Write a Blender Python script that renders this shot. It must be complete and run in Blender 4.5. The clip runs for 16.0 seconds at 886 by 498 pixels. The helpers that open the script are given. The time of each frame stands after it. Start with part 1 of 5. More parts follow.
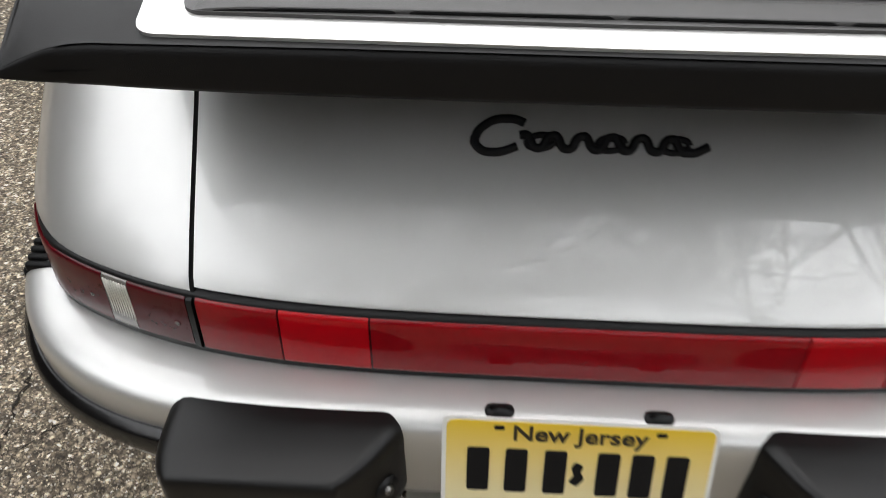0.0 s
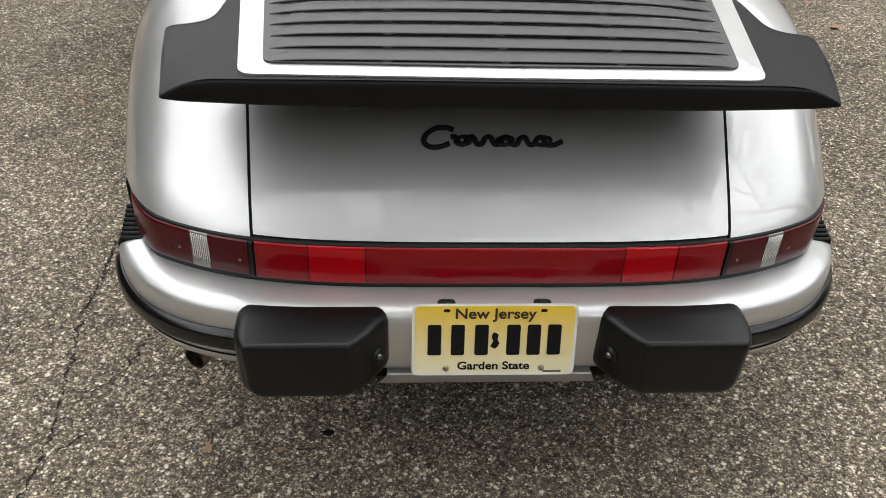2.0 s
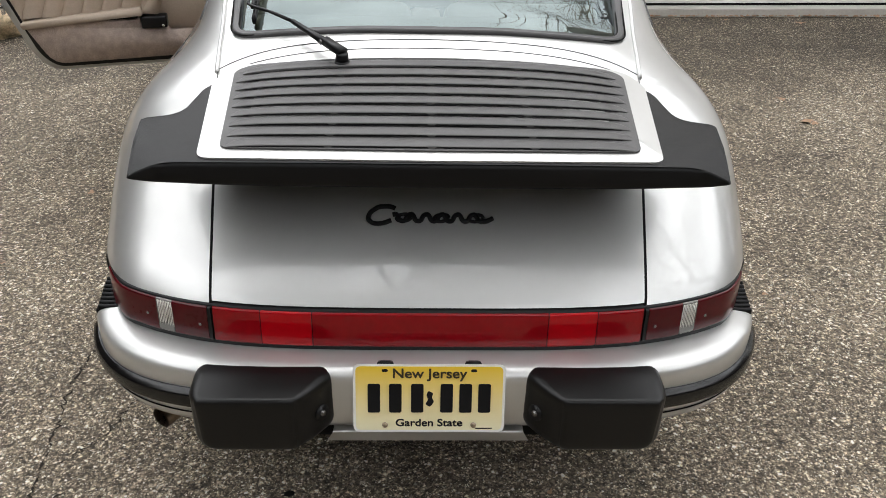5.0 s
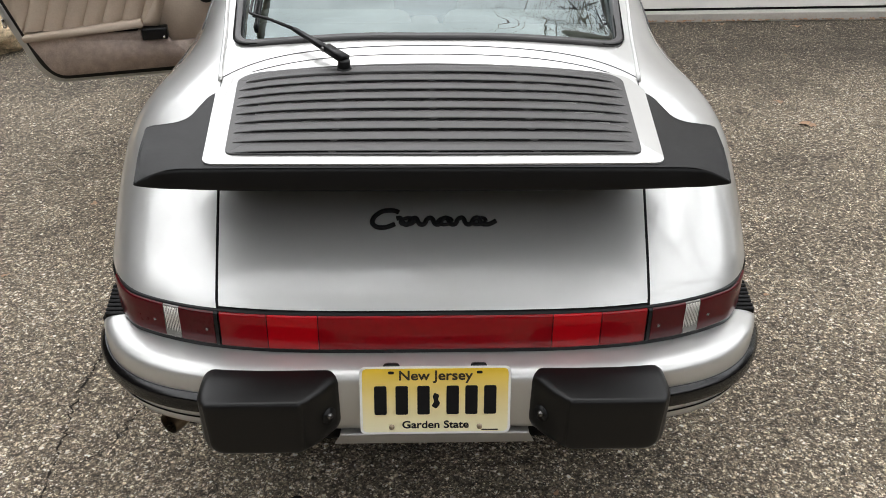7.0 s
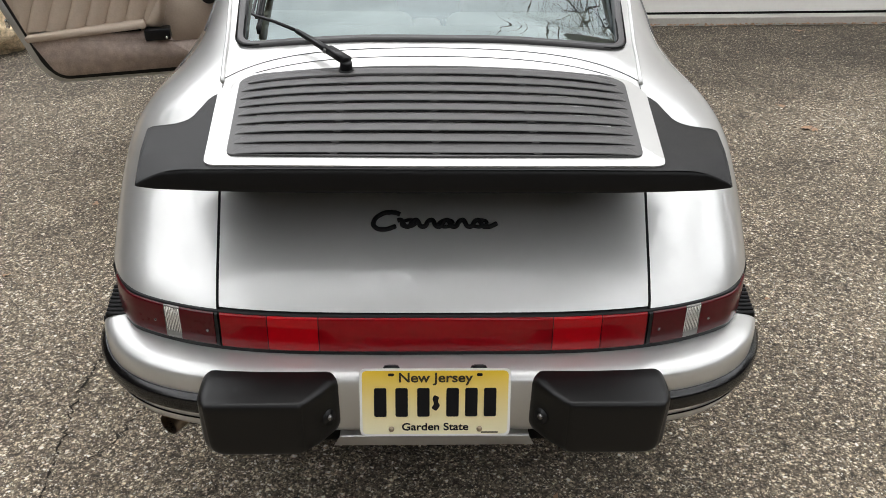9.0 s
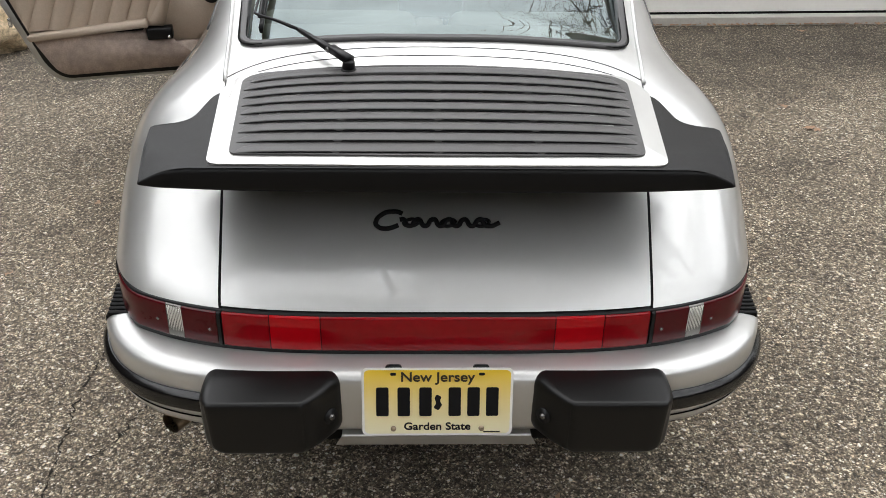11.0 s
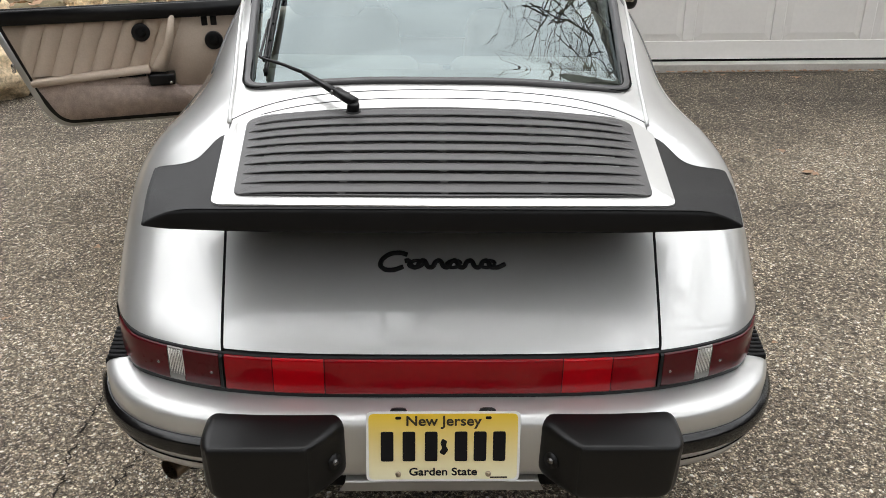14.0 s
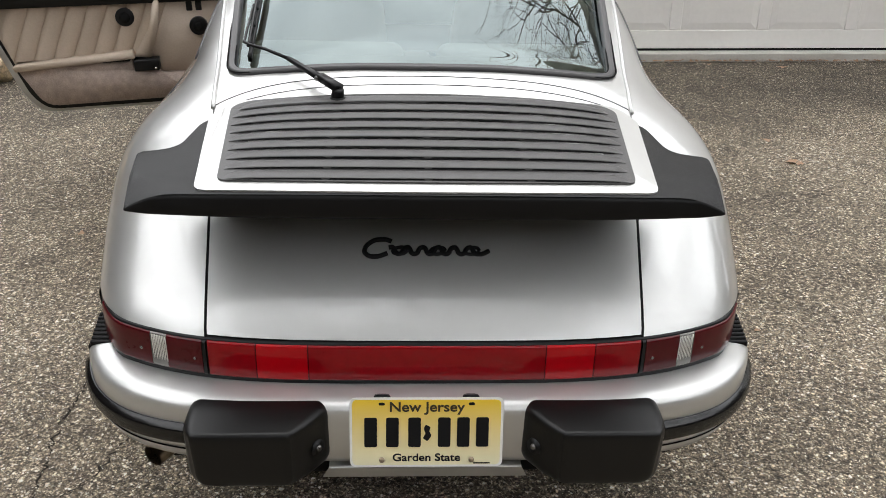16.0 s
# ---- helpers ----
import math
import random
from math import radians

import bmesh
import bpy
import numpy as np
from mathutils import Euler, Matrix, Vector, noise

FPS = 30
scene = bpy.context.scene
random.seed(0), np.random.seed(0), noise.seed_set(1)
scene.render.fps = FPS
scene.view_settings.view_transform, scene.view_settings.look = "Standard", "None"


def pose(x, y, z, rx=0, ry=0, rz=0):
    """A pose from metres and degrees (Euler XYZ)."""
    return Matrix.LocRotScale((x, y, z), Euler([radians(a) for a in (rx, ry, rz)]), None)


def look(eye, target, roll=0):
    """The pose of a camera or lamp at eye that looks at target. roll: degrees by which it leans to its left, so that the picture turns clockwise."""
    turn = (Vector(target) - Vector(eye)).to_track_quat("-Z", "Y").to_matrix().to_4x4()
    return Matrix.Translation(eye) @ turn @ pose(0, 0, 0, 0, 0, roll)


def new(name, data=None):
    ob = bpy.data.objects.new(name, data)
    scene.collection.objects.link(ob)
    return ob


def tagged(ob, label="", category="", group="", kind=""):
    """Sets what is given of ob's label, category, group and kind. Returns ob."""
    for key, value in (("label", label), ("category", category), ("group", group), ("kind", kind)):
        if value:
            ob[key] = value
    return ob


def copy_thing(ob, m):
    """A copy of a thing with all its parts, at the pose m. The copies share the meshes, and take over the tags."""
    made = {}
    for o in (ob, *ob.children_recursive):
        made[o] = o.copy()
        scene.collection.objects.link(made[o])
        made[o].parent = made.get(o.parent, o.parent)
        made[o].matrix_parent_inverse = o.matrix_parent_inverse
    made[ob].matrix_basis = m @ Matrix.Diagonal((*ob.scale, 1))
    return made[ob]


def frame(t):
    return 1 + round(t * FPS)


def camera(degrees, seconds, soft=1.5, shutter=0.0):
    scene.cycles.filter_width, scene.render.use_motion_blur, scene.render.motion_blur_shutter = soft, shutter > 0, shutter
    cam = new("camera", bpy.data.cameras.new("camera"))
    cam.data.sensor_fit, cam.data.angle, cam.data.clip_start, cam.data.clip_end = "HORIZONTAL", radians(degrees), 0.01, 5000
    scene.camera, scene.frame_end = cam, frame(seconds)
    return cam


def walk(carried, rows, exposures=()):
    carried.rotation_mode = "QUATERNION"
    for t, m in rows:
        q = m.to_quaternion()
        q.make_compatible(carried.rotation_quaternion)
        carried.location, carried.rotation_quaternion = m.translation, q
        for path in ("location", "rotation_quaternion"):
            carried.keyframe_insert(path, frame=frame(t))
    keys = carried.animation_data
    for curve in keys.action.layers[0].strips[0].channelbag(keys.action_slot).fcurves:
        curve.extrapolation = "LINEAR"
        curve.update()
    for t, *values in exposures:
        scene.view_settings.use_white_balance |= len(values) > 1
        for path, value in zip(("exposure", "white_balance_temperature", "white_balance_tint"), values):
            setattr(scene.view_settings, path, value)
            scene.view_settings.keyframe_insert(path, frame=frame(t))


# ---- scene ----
cam = camera(55.9, 16.0, soft=0.8, shutter=0.5)
PATH = [
    (0, (-0.061, -0.566, 1.256), (-0.271, 0.923, -0.062), -2.3),
    (0.5, (-0.067, -0.757, 1.332), (-0.123, 0.76, 0.03), -0.7),
    (1, (-0.125, -0.97, 1.401), (-0.078, 0.596, 0.157), 0.1),
    (1.5, (-0.114, -1.11, 1.454), (-0.071, 0.489, 0.254), 0.9),
    (2, (-0.097, -1.167, 1.471), (-0.093, 0.458, 0.306), 0.5),
    (2.5, (-0.086, -1.206, 1.479), (-0.104, 0.44, 0.342), -1.0),
    (3, (-0.036, -1.239, 1.488), (-0.04, 0.427, 0.382), 0.2),
    (3.5, (0.079, -1.27, 1.489), (0.05, 0.419, 0.417), 1.7),
    (4, (0.106, -1.291, 1.508), (0.048, 0.427, 0.485), -0.1),
    (4.5, (0.082, -1.314, 1.515), (0.024, 0.423, 0.526), -0.4),
    (7, (0.068, -1.351, 1.511), (0.011, 0.407, 0.558), -1.3),
    (7.5, (0.066, -1.349, 1.509), (0.005, 0.407, 0.555), -1.3),
    (8, (0.066, -1.354, 1.51), (0.005, 0.402, 0.555), -1.2),
    (8.5, (0.07, -1.354, 1.511), (0.009, 0.404, 0.56), -1.1),
    (9, (0.069, -1.351, 1.511), (0.009, 0.409, 0.563), -1.0),
    (11.5, (0.066, -1.35, 1.508), (0.0, 0.409, 0.56), -0.9),
    (12, (0.058, -1.351, 1.507), (-0.003, 0.409, 0.559), -0.6),
    (12.5, (0.055, -1.354, 1.508), (-0.003, 0.405, 0.558), -0.5),
    (13, (0.052, -1.354, 1.507), (-0.006, 0.413, 0.571), -0.5),
    (13.5, (0.051, -1.35, 1.503), (-0.006, 0.442, 0.617), -0.6),
    (14, (0.049, -1.342, 1.494), (-0.007, 0.468, 0.644), -0.9),
    (14.5, (0.048, -1.335, 1.489), (-0.002, 0.472, 0.632), -0.8),
    (15, (0.049, -1.335, 1.493), (0.002, 0.468, 0.628), -0.7),
    (15.5, (0.053, -1.341, 1.494), (0.013, 0.46, 0.625), -0.6),
    (16, (0.056, -1.345, 1.491), (0.03, 0.454, 0.616), -0.3),
]
EXPOSURES = [(0, 0.0)]
walk(cam, [(t, look(eye, target, roll)) for t, eye, target, roll in PATH], EXPOSURES)

# ---- sky and sun ----
SKY, SUN = 0.213, 0.60
SUN_EL, SUN_AZ = 75.0, -5.0
world = bpy.data.worlds.new("overcast")
scene.world = world
world.use_nodes = True


def link(tree, a, b):
    tree.links.new(a, b)


def node(tree, kind, **values):
    n = tree.nodes.new(kind)
    for key, value in values.items():
        n.inputs[key].default_value = value
    return n


def overcast():
    tree = world.node_tree
    tree.nodes.clear()
    out, back = tree.nodes.new("ShaderNodeOutputWorld"), tree.nodes.new("ShaderNodeBackground")
    sky = tree.nodes.new("ShaderNodeTexSky")
    sky.sky_type, sky.sun_disc = "NISHITA", False
    sky.sun_elevation, sky.sun_rotation = radians(SUN_EL), radians(SUN_AZ)
    sky.air_density, sky.dust_density = 1.0, 3.0
    place = tree.nodes.new("ShaderNodeTexCoord")
    cloud = node(tree, "ShaderNodeTexNoise", Scale=2.6, Detail=6.0, Roughness=0.6)
    ramp = tree.nodes.new("ShaderNodeValToRGB")
    ramp.color_ramp.elements[0].position, ramp.color_ramp.elements[0].color = 0.3, (12.0, 12.3, 12.7, 1)
    ramp.color_ramp.elements[1].position, ramp.color_ramp.elements[1].color = 0.7, (22.0, 22.0, 22.0, 1)
    mix = tree.nodes.new("ShaderNodeMixRGB")
    mix.inputs[0].default_value = 0.82
    link(tree, place.outputs["Generated"], cloud.inputs["Vector"])
    link(tree, cloud.outputs["Fac"], ramp.inputs[0])
    link(tree, sky.outputs[0], mix.inputs[1])
    link(tree, ramp.outputs[0], mix.inputs[2])
    # an overcast sky is about twice as bright overhead as near the horizon
    split = tree.nodes.new("ShaderNodeSeparateXYZ")
    rise = tree.nodes.new("ShaderNodeMapRange")
    rise.inputs["To Min"].default_value, rise.inputs["To Max"].default_value = 0.62, 1.08
    grade = tree.nodes.new("ShaderNodeVectorMath")
    grade.operation = "SCALE"
    link(tree, place.outputs["Generated"], split.inputs[0])
    link(tree, split.outputs["Z"], rise.inputs["Value"])
    link(tree, mix.outputs[0], grade.inputs[0])
    link(tree, rise.outputs[0], grade.inputs["Scale"])
    link(tree, grade.outputs[0], back.inputs["Color"])
    back.inputs["Strength"].default_value = SKY
    link(tree, back.outputs[0], out.inputs[0])


overcast()
sun_data = bpy.data.lights.new("sun", "SUN")
sun_data.energy, sun_data.angle, sun_data.color = SUN, radians(100), (1.0, 0.97, 0.92)
sun = new("sun", sun_data)
sun.matrix_world = pose(0, 0, 20, 90 - SUN_EL, 0, 180 - SUN_AZ)


# ---- materials ----
def material(name, color, rough=0.5, metal=0.0, coat=0.0, spec=0.5, vary=0.0, scale=20.0, bump=0.0, bump_scale=300.0, coat_rough=0.03, detail=4.0, sheen=0.0, coat_ior=1.5):
    """A Principled surface whose colour and gloss vary at two scales, with a fine relief."""
    m = bpy.data.materials.new(name)
    m.use_nodes = True
    t = m.node_tree
    b = t.nodes["Principled BSDF"]
    b.inputs["Base Color"].default_value = (*color, 1)
    b.inputs["Roughness"].default_value, b.inputs["Metallic"].default_value = rough, metal
    b.inputs["Coat Weight"].default_value, b.inputs["Coat Roughness"].default_value = coat, coat_rough
    b.inputs["Specular IOR Level"].default_value = spec
    b.inputs["Sheen Weight"].default_value, b.inputs["Sheen Roughness"].default_value = sheen, 0.45
    b.inputs["Coat IOR"].default_value = coat_ior
    place = t.nodes.new("ShaderNodeTexCoord")
    if vary:
        big = node(t, "ShaderNodeTexNoise", Scale=scale, Detail=detail)
        small = node(t, "ShaderNodeTexNoise", Scale=scale * 9, Detail=3.0)
        add = t.nodes.new("ShaderNodeMath")
        add.operation = "ADD"
        link(t, place.outputs["Object"], big.inputs["Vector"])
        link(t, place.outputs["Object"], small.inputs["Vector"])
        link(t, big.outputs["Fac"], add.inputs[0])
        link(t, small.outputs["Fac"], add.inputs[1])
        span = t.nodes.new("ShaderNodeMapRange")
        span.inputs["From Min"].default_value, span.inputs["From Max"].default_value = 0.6, 1.4
        span.inputs["To Min"].default_value, span.inputs["To Max"].default_value = 1 - vary, 1 + vary
        link(t, add.outputs[0], span.inputs["Value"])
        tint = t.nodes.new("ShaderNodeVectorMath")
        tint.operation = "SCALE"
        tint.inputs[0].default_value = color
        link(t, span.outputs[0], tint.inputs["Scale"])
        link(t, tint.outputs[0], b.inputs["Base Color"])
        gloss = t.nodes.new("ShaderNodeMath")
        gloss.operation = "MULTIPLY"
        gloss.inputs[1].default_value = rough
        link(t, span.outputs[0], gloss.inputs[0])
        link(t, gloss.outputs[0], b.inputs["Roughness"])
    if bump:
        grain = node(t, "ShaderNodeTexNoise", Scale=bump_scale, Detail=3.0)
        relief = node(t, "ShaderNodeBump", Strength=bump, Distance=0.001)
        link(t, place.outputs["Object"], grain.inputs["Vector"])
        link(t, grain.outputs["Fac"], relief.inputs["Height"])
        link(t, relief.outputs[0], b.inputs["Normal"])
    return m


def asphalt():
    """Worn asphalt: light and dark stones in a grey-brown binder, with stains at a metre's scale."""
    m = bpy.data.materials.new("asphalt")
    m.use_nodes = True
    t = m.node_tree
    b = t.nodes["Principled BSDF"]
    place = t.nodes.new("ShaderNodeTexCoord")
    warp = node(t, "ShaderNodeTexNoise", Scale=90.0, Detail=2.0)
    shift = t.nodes.new("ShaderNodeVectorMath")
    shift.operation = "MULTIPLY_ADD"
    shift.inputs[1].default_value = (0.012, 0.012, 0.0)
    link(t, place.outputs["Object"], warp.inputs["Vector"])
    link(t, warp.outputs["Color"], shift.inputs[0])
    link(t, place.outputs["Object"], shift.inputs[2])
    heights, colours = [], []
    for scale in (92.0, 160.0, 280.0):
        stones = node(t, "ShaderNodeTexVoronoi", Scale=scale)
        link(t, shift.outputs[0], stones.inputs["Vector"])
        split = t.nodes.new("ShaderNodeSeparateColor")
        link(t, stones.outputs["Color"], split.inputs[0])
        ramp = t.nodes.new("ShaderNodeValToRGB")
        r = ramp.color_ramp
        r.elements[0].position, r.elements[0].color = 0.0, (0.050, 0.045, 0.039, 1)
        r.elements[1].position, r.elements[1].color = 1.0, (0.84, 0.81, 0.75, 1)
        for at, c in ((0.42, (0.118, 0.106, 0.090)), (0.74, (0.205, 0.186, 0.158)), (0.87, (0.46, 0.43, 0.37))):
            r.elements.new(at).color = (*c, 1)
        link(t, split.outputs[0], ramp.inputs[0])
        edge = t.nodes.new("ShaderNodeMapRange")
        edge.inputs["From Min"].default_value, edge.inputs["From Max"].default_value = 0.25, 0.62
        edge.inputs["To Min"].default_value, edge.inputs["To Max"].default_value = 1.06, 0.34
        link(t, stones.outputs["Distance"], edge.inputs["Value"])
        tint = t.nodes.new("ShaderNodeVectorMath")
        tint.operation = "SCALE"
        link(t, ramp.outputs[0], tint.inputs[0])
        link(t, edge.outputs[0], tint.inputs["Scale"])
        colours.append(tint.outputs[0])
        heights.append(stones.outputs["Distance"])
    mixed = colours[2]
    for other, size, low, high in ((colours[1], 130.0, 0.40, 0.54), (colours[0], 70.0, 0.47, 0.56)):
        which = node(t, "ShaderNodeTexNoise", Scale=size, Detail=1.0)
        link(t, place.outputs["Object"], which.inputs["Vector"])
        pick = t.nodes.new("ShaderNodeMapRange")
        pick.inputs["From Min"].default_value, pick.inputs["From Max"].default_value = low, high
        link(t, which.outputs["Fac"], pick.inputs["Value"])
        mix = t.nodes.new("ShaderNodeMixRGB")
        link(t, pick.outputs[0], mix.inputs[0])
        link(t, mixed, mix.inputs[1])
        link(t, other, mix.inputs[2])
        mixed = mix.outputs[0]
    stain = node(t, "ShaderNodeTexNoise", Scale=1.6, Detail=7.0, Roughness=0.65)
    link(t, place.outputs["Object"], stain.inputs["Vector"])
    span = t.nodes.new("ShaderNodeMapRange")
    span.inputs["From Min"].default_value, span.inputs["From Max"].default_value = 0.3, 0.7
    span.inputs["To Min"].default_value, span.inputs["To Max"].default_value = 0.95, 1.95
    link(t, stain.outputs["Fac"], span.inputs["Value"])
    clump = node(t, "ShaderNodeTexNoise", Scale=48.0, Detail=3.0, Roughness=0.75)
    link(t, place.outputs["Object"], clump.inputs["Vector"])
    patch = t.nodes.new("ShaderNodeMapRange")
    patch.inputs["From Min"].default_value, patch.inputs["From Max"].default_value = 0.3, 0.7
    patch.inputs["To Min"].default_value, patch.inputs["To Max"].default_value = 0.58, 1.42
    link(t, clump.outputs["Fac"], patch.inputs["Value"])
    # an older, darker strip of paving lies along the garage, with a ragged border
    where = t.nodes.new("ShaderNodeSeparateXYZ")
    link(t, place.outputs["Object"], where.inputs[0])
    ragged = node(t, "ShaderNodeTexNoise", Scale=1.1, Detail=6.0, Roughness=0.6)
    link(t, place.outputs["Object"], ragged.inputs["Vector"])
    border = t.nodes.new("ShaderNodeMath")
    border.operation = "MULTIPLY_ADD"
    border.inputs[1].default_value = 2.6
    link(t, ragged.outputs["Fac"], border.inputs[0])
    link(t, where.outputs["Y"], border.inputs[2])
    old = t.nodes.new("ShaderNodeMapRange")
    old.inputs["From Min"].default_value, old.inputs["From Max"].default_value = 4.1, 5.3
    old.inputs["To Min"].default_value, old.inputs["To Max"].default_value = 1.0, 0.50
    link(t, border.outputs[0], old.inputs["Value"])
    damp = node(t, "ShaderNodeTexNoise", Scale=4.2, Detail=5.0, Roughness=0.62)
    link(t, place.outputs["Object"], damp.inputs["Vector"])
    blotch = t.nodes.new("ShaderNodeMapRange")
    blotch.inputs["From Min"].default_value, blotch.inputs["From Max"].default_value = 0.56, 0.68
    blotch.inputs["To Min"].default_value, blotch.inputs["To Max"].default_value = 1.0, 0.66
    link(t, damp.outputs["Fac"], blotch.inputs["Value"])
    stained = t.nodes.new("ShaderNodeMath")
    stained.operation = "MULTIPLY"
    link(t, span.outputs[0], stained.inputs[0])
    link(t, blotch.outputs[0], stained.inputs[1])
    shade = t.nodes.new("ShaderNodeMath")
    shade.operation = "MULTIPLY"
    link(t, stained.outputs[0], shade.inputs[0])
    link(t, old.outputs[0], shade.inputs[1])
    rough_shade = t.nodes.new("ShaderNodeMath")
    rough_shade.operation = "MULTIPLY"
    link(t, shade.outputs[0], rough_shade.inputs[0])
    link(t, patch.outputs[0], rough_shade.inputs[1])
    last = t.nodes.new("ShaderNodeVectorMath")
    last.operation = "SCALE"
    link(t, mix.outputs[0], last.inputs[0])
    link(t, rough_shade.outputs[0], last.inputs["Scale"])
    tan = t.nodes.new("ShaderNodeVectorMath")
    tan.operation = "MULTIPLY"
    tan.inputs[1].default_value = (1.32, 1.18, 0.99)
    link(t, last.outputs[0], tan.inputs[0])
    bound = t.nodes.new("ShaderNodeVectorMath")
    bound.operation = "MINIMUM"
    bound.inputs[1].default_value = (0.8, 0.78, 0.74)
    link(t, tan.outputs[0], bound.inputs[0])
    link(t, bound.outputs[0], b.inputs["Base Color"])
    b.inputs["Roughness"].default_value = 0.85
    both = t.nodes.new("ShaderNodeMath")
    both.operation = "ADD"
    link(t, heights[0], both.inputs[0])
    link(t, heights[1], both.inputs[1])
    relief = node(t, "ShaderNodeBump", Strength=1.0, Distance=0.005)
    relief.invert = True
    link(t, both.outputs[0], relief.inputs["Height"])
    link(t, relief.outputs[0], b.inputs["Normal"])
    return m


def glass(name, tint, ior=1.5, rough=0.0, shine_tint=(1, 1, 1)):
    """A thin pane: it lets light straight through and mirrors more at a glancing angle."""
    m = bpy.data.materials.new(name)
    m.use_nodes = True
    t = m.node_tree
    t.nodes.clear()
    out = t.nodes.new("ShaderNodeOutputMaterial")
    clear = node(t, "ShaderNodeBsdfTransparent", Color=(*tint, 1))
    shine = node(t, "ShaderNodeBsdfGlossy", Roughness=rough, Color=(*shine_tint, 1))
    fres = node(t, "ShaderNodeFresnel", IOR=ior)
    mix = t.nodes.new("ShaderNodeMixShader")
    link(t, fres.outputs[0], mix.inputs[0])
    link(t, clear.outputs[0], mix.inputs[1])
    link(t, shine.outputs[0], mix.inputs[2])
    link(t, mix.outputs[0], out.inputs[0])
    return m


def grit_stone():
    """Pale stone whose tone differs from piece to piece."""
    m = material("grit_stone", (0.5, 0.47, 0.41), 0.8)
    t = m.node_tree
    info = t.nodes.new("ShaderNodeNewGeometry")
    ramp = t.nodes.new("ShaderNodeValToRGB")
    e = ramp.color_ramp.elements
    e[0].position, e[0].color = 0.0, (0.16, 0.145, 0.12, 1)
    e[1].position, e[1].color = 1.0, (0.74, 0.71, 0.65, 1)
    e.new(0.5).color = (0.36, 0.33, 0.28, 1)
    e.new(0.8).color = (0.52, 0.48, 0.41, 1)
    link(t, info.outputs["Random Per Island"], ramp.inputs[0])
    link(t, ramp.outputs[0], t.nodes["Principled BSDF"].inputs["Base Color"])
    return m


ASPHALT = asphalt()
PAINT = material("silver_paint", (0.585, 0.585, 0.57), 0.42, 0.74, 1.0, vary=0.02, scale=3.0, bump=0.03, bump_scale=2500.0, coat_rough=0.01, coat_ior=1.65)
RUBBER = material("black_rubber", (0.003, 0.003, 0.0032), 0.36, spec=0.17, vary=0.12, scale=9.0, bump=0.25, bump_scale=900.0)
WORN_RUBBER = material("worn_black_rubber", (0.0028, 0.0028, 0.0029), 0.36, spec=0.36, vary=0.06, scale=16.0, bump=0.12, bump_scale=900.0)
STRIP_RUBBER = material("glossy_worn_rubber", (0.003, 0.003, 0.0032), 0.22, spec=0.5, vary=0.25, scale=14.0, bump=0.15, bump_scale=60.0)
SPOILER_BLACK = material("satin_black_spoiler", (0.0035, 0.0034, 0.0035), 0.42, spec=0.24, sheen=0.02, vary=0.06, scale=6.0, bump=0.25, bump_scale=1200.0)
GRILLE_BLACK = material("charcoal_plastic", (0.066, 0.064, 0.063), 0.45, spec=0.5, vary=0.06, scale=14.0, bump=0.2, bump_scale=1200.0)
SEAL = material("window_seal", (0.060, 0.058, 0.059), 0.45, vary=0.08, scale=20.0)
GAP = material("dark_gap", (0.004, 0.004, 0.004), 0.8, spec=0.2)
TRIM_BLACK = material("gloss_black_trim", (0.005, 0.005, 0.0055), 0.38, spec=0.28, vary=0.1, scale=30.0)
RED_LENS = material("red_lens", (0.25, 0.0003, 0.004), 0.3, 0.0, 0.7, coat_ior=1.5, spec=0.05, vary=0.10, scale=8.0)
RED_LENS_BRIGHT = material("bright_red_lens", (0.42, 0.0005, 0.005), 0.3, 0.0, 0.7, coat_ior=1.5, spec=0.05, vary=0.08, scale=8.0)
RED_LENS_DARK = material("deep_red_lens", (0.07, 0.001, 0.004), 0.3, 0.0, 0.6, coat_ior=1.5, spec=0.05, vary=0.15, scale=12.0)
BOLT = material("dull_bolt", (0.20, 0.195, 0.19), 0.28, 1.0, vary=0.2, scale=90.0)
CLEAR_RIB = material("clear_lens_rib", (0.72, 0.69, 0.63), 0.15, 0.2, 0.5)
CLEAR_LENS = material("clear_lens", (0.17, 0.16, 0.145), 0.2, 0.3, 0.5, vary=0.1, scale=40.0)
PLATE_WHITE = material("plate_white", (0.80, 0.80, 0.77), 0.4, 0.0, 0.3, vary=0.03, scale=15.0)
INK = material("black_ink", (0.006, 0.006, 0.007), 0.5, spec=0.2)
CHROME = material("chrome", (0.75, 0.74, 0.72), 0.15, 1.0, vary=0.05, scale=30.0)
STEEL = material("stained_steel", (0.42, 0.34, 0.25), 0.3, 1.0, vary=0.25, scale=25.0)
LEATHER = material("tan_leather", (0.46, 0.375, 0.295), 0.5, vary=0.08, scale=14.0, bump=0.4, bump_scale=500.0)
CARPET = material("tan_carpet", (0.42, 0.335, 0.285), 0.95, vary=0.35, scale=26.0, bump=1.0, bump_scale=180.0)
DARK_LINING = material("dark_lining", (0.035, 0.033, 0.032), 0.8, vary=0.15, scale=20.0)
TYRE = material("tyre_rubber", (0.022, 0.022, 0.022), 0.8, vary=0.15, scale=20.0)
ALLOY = material("alloy", (0.55, 0.55, 0.55), 0.35, 1.0, vary=0.05, scale=20.0)
DOOR_WHITE = material("white_garage_paint", (0.90, 0.875, 0.835), 0.45, vary=0.03, scale=4.0, bump=0.12, bump_scale=250.0)
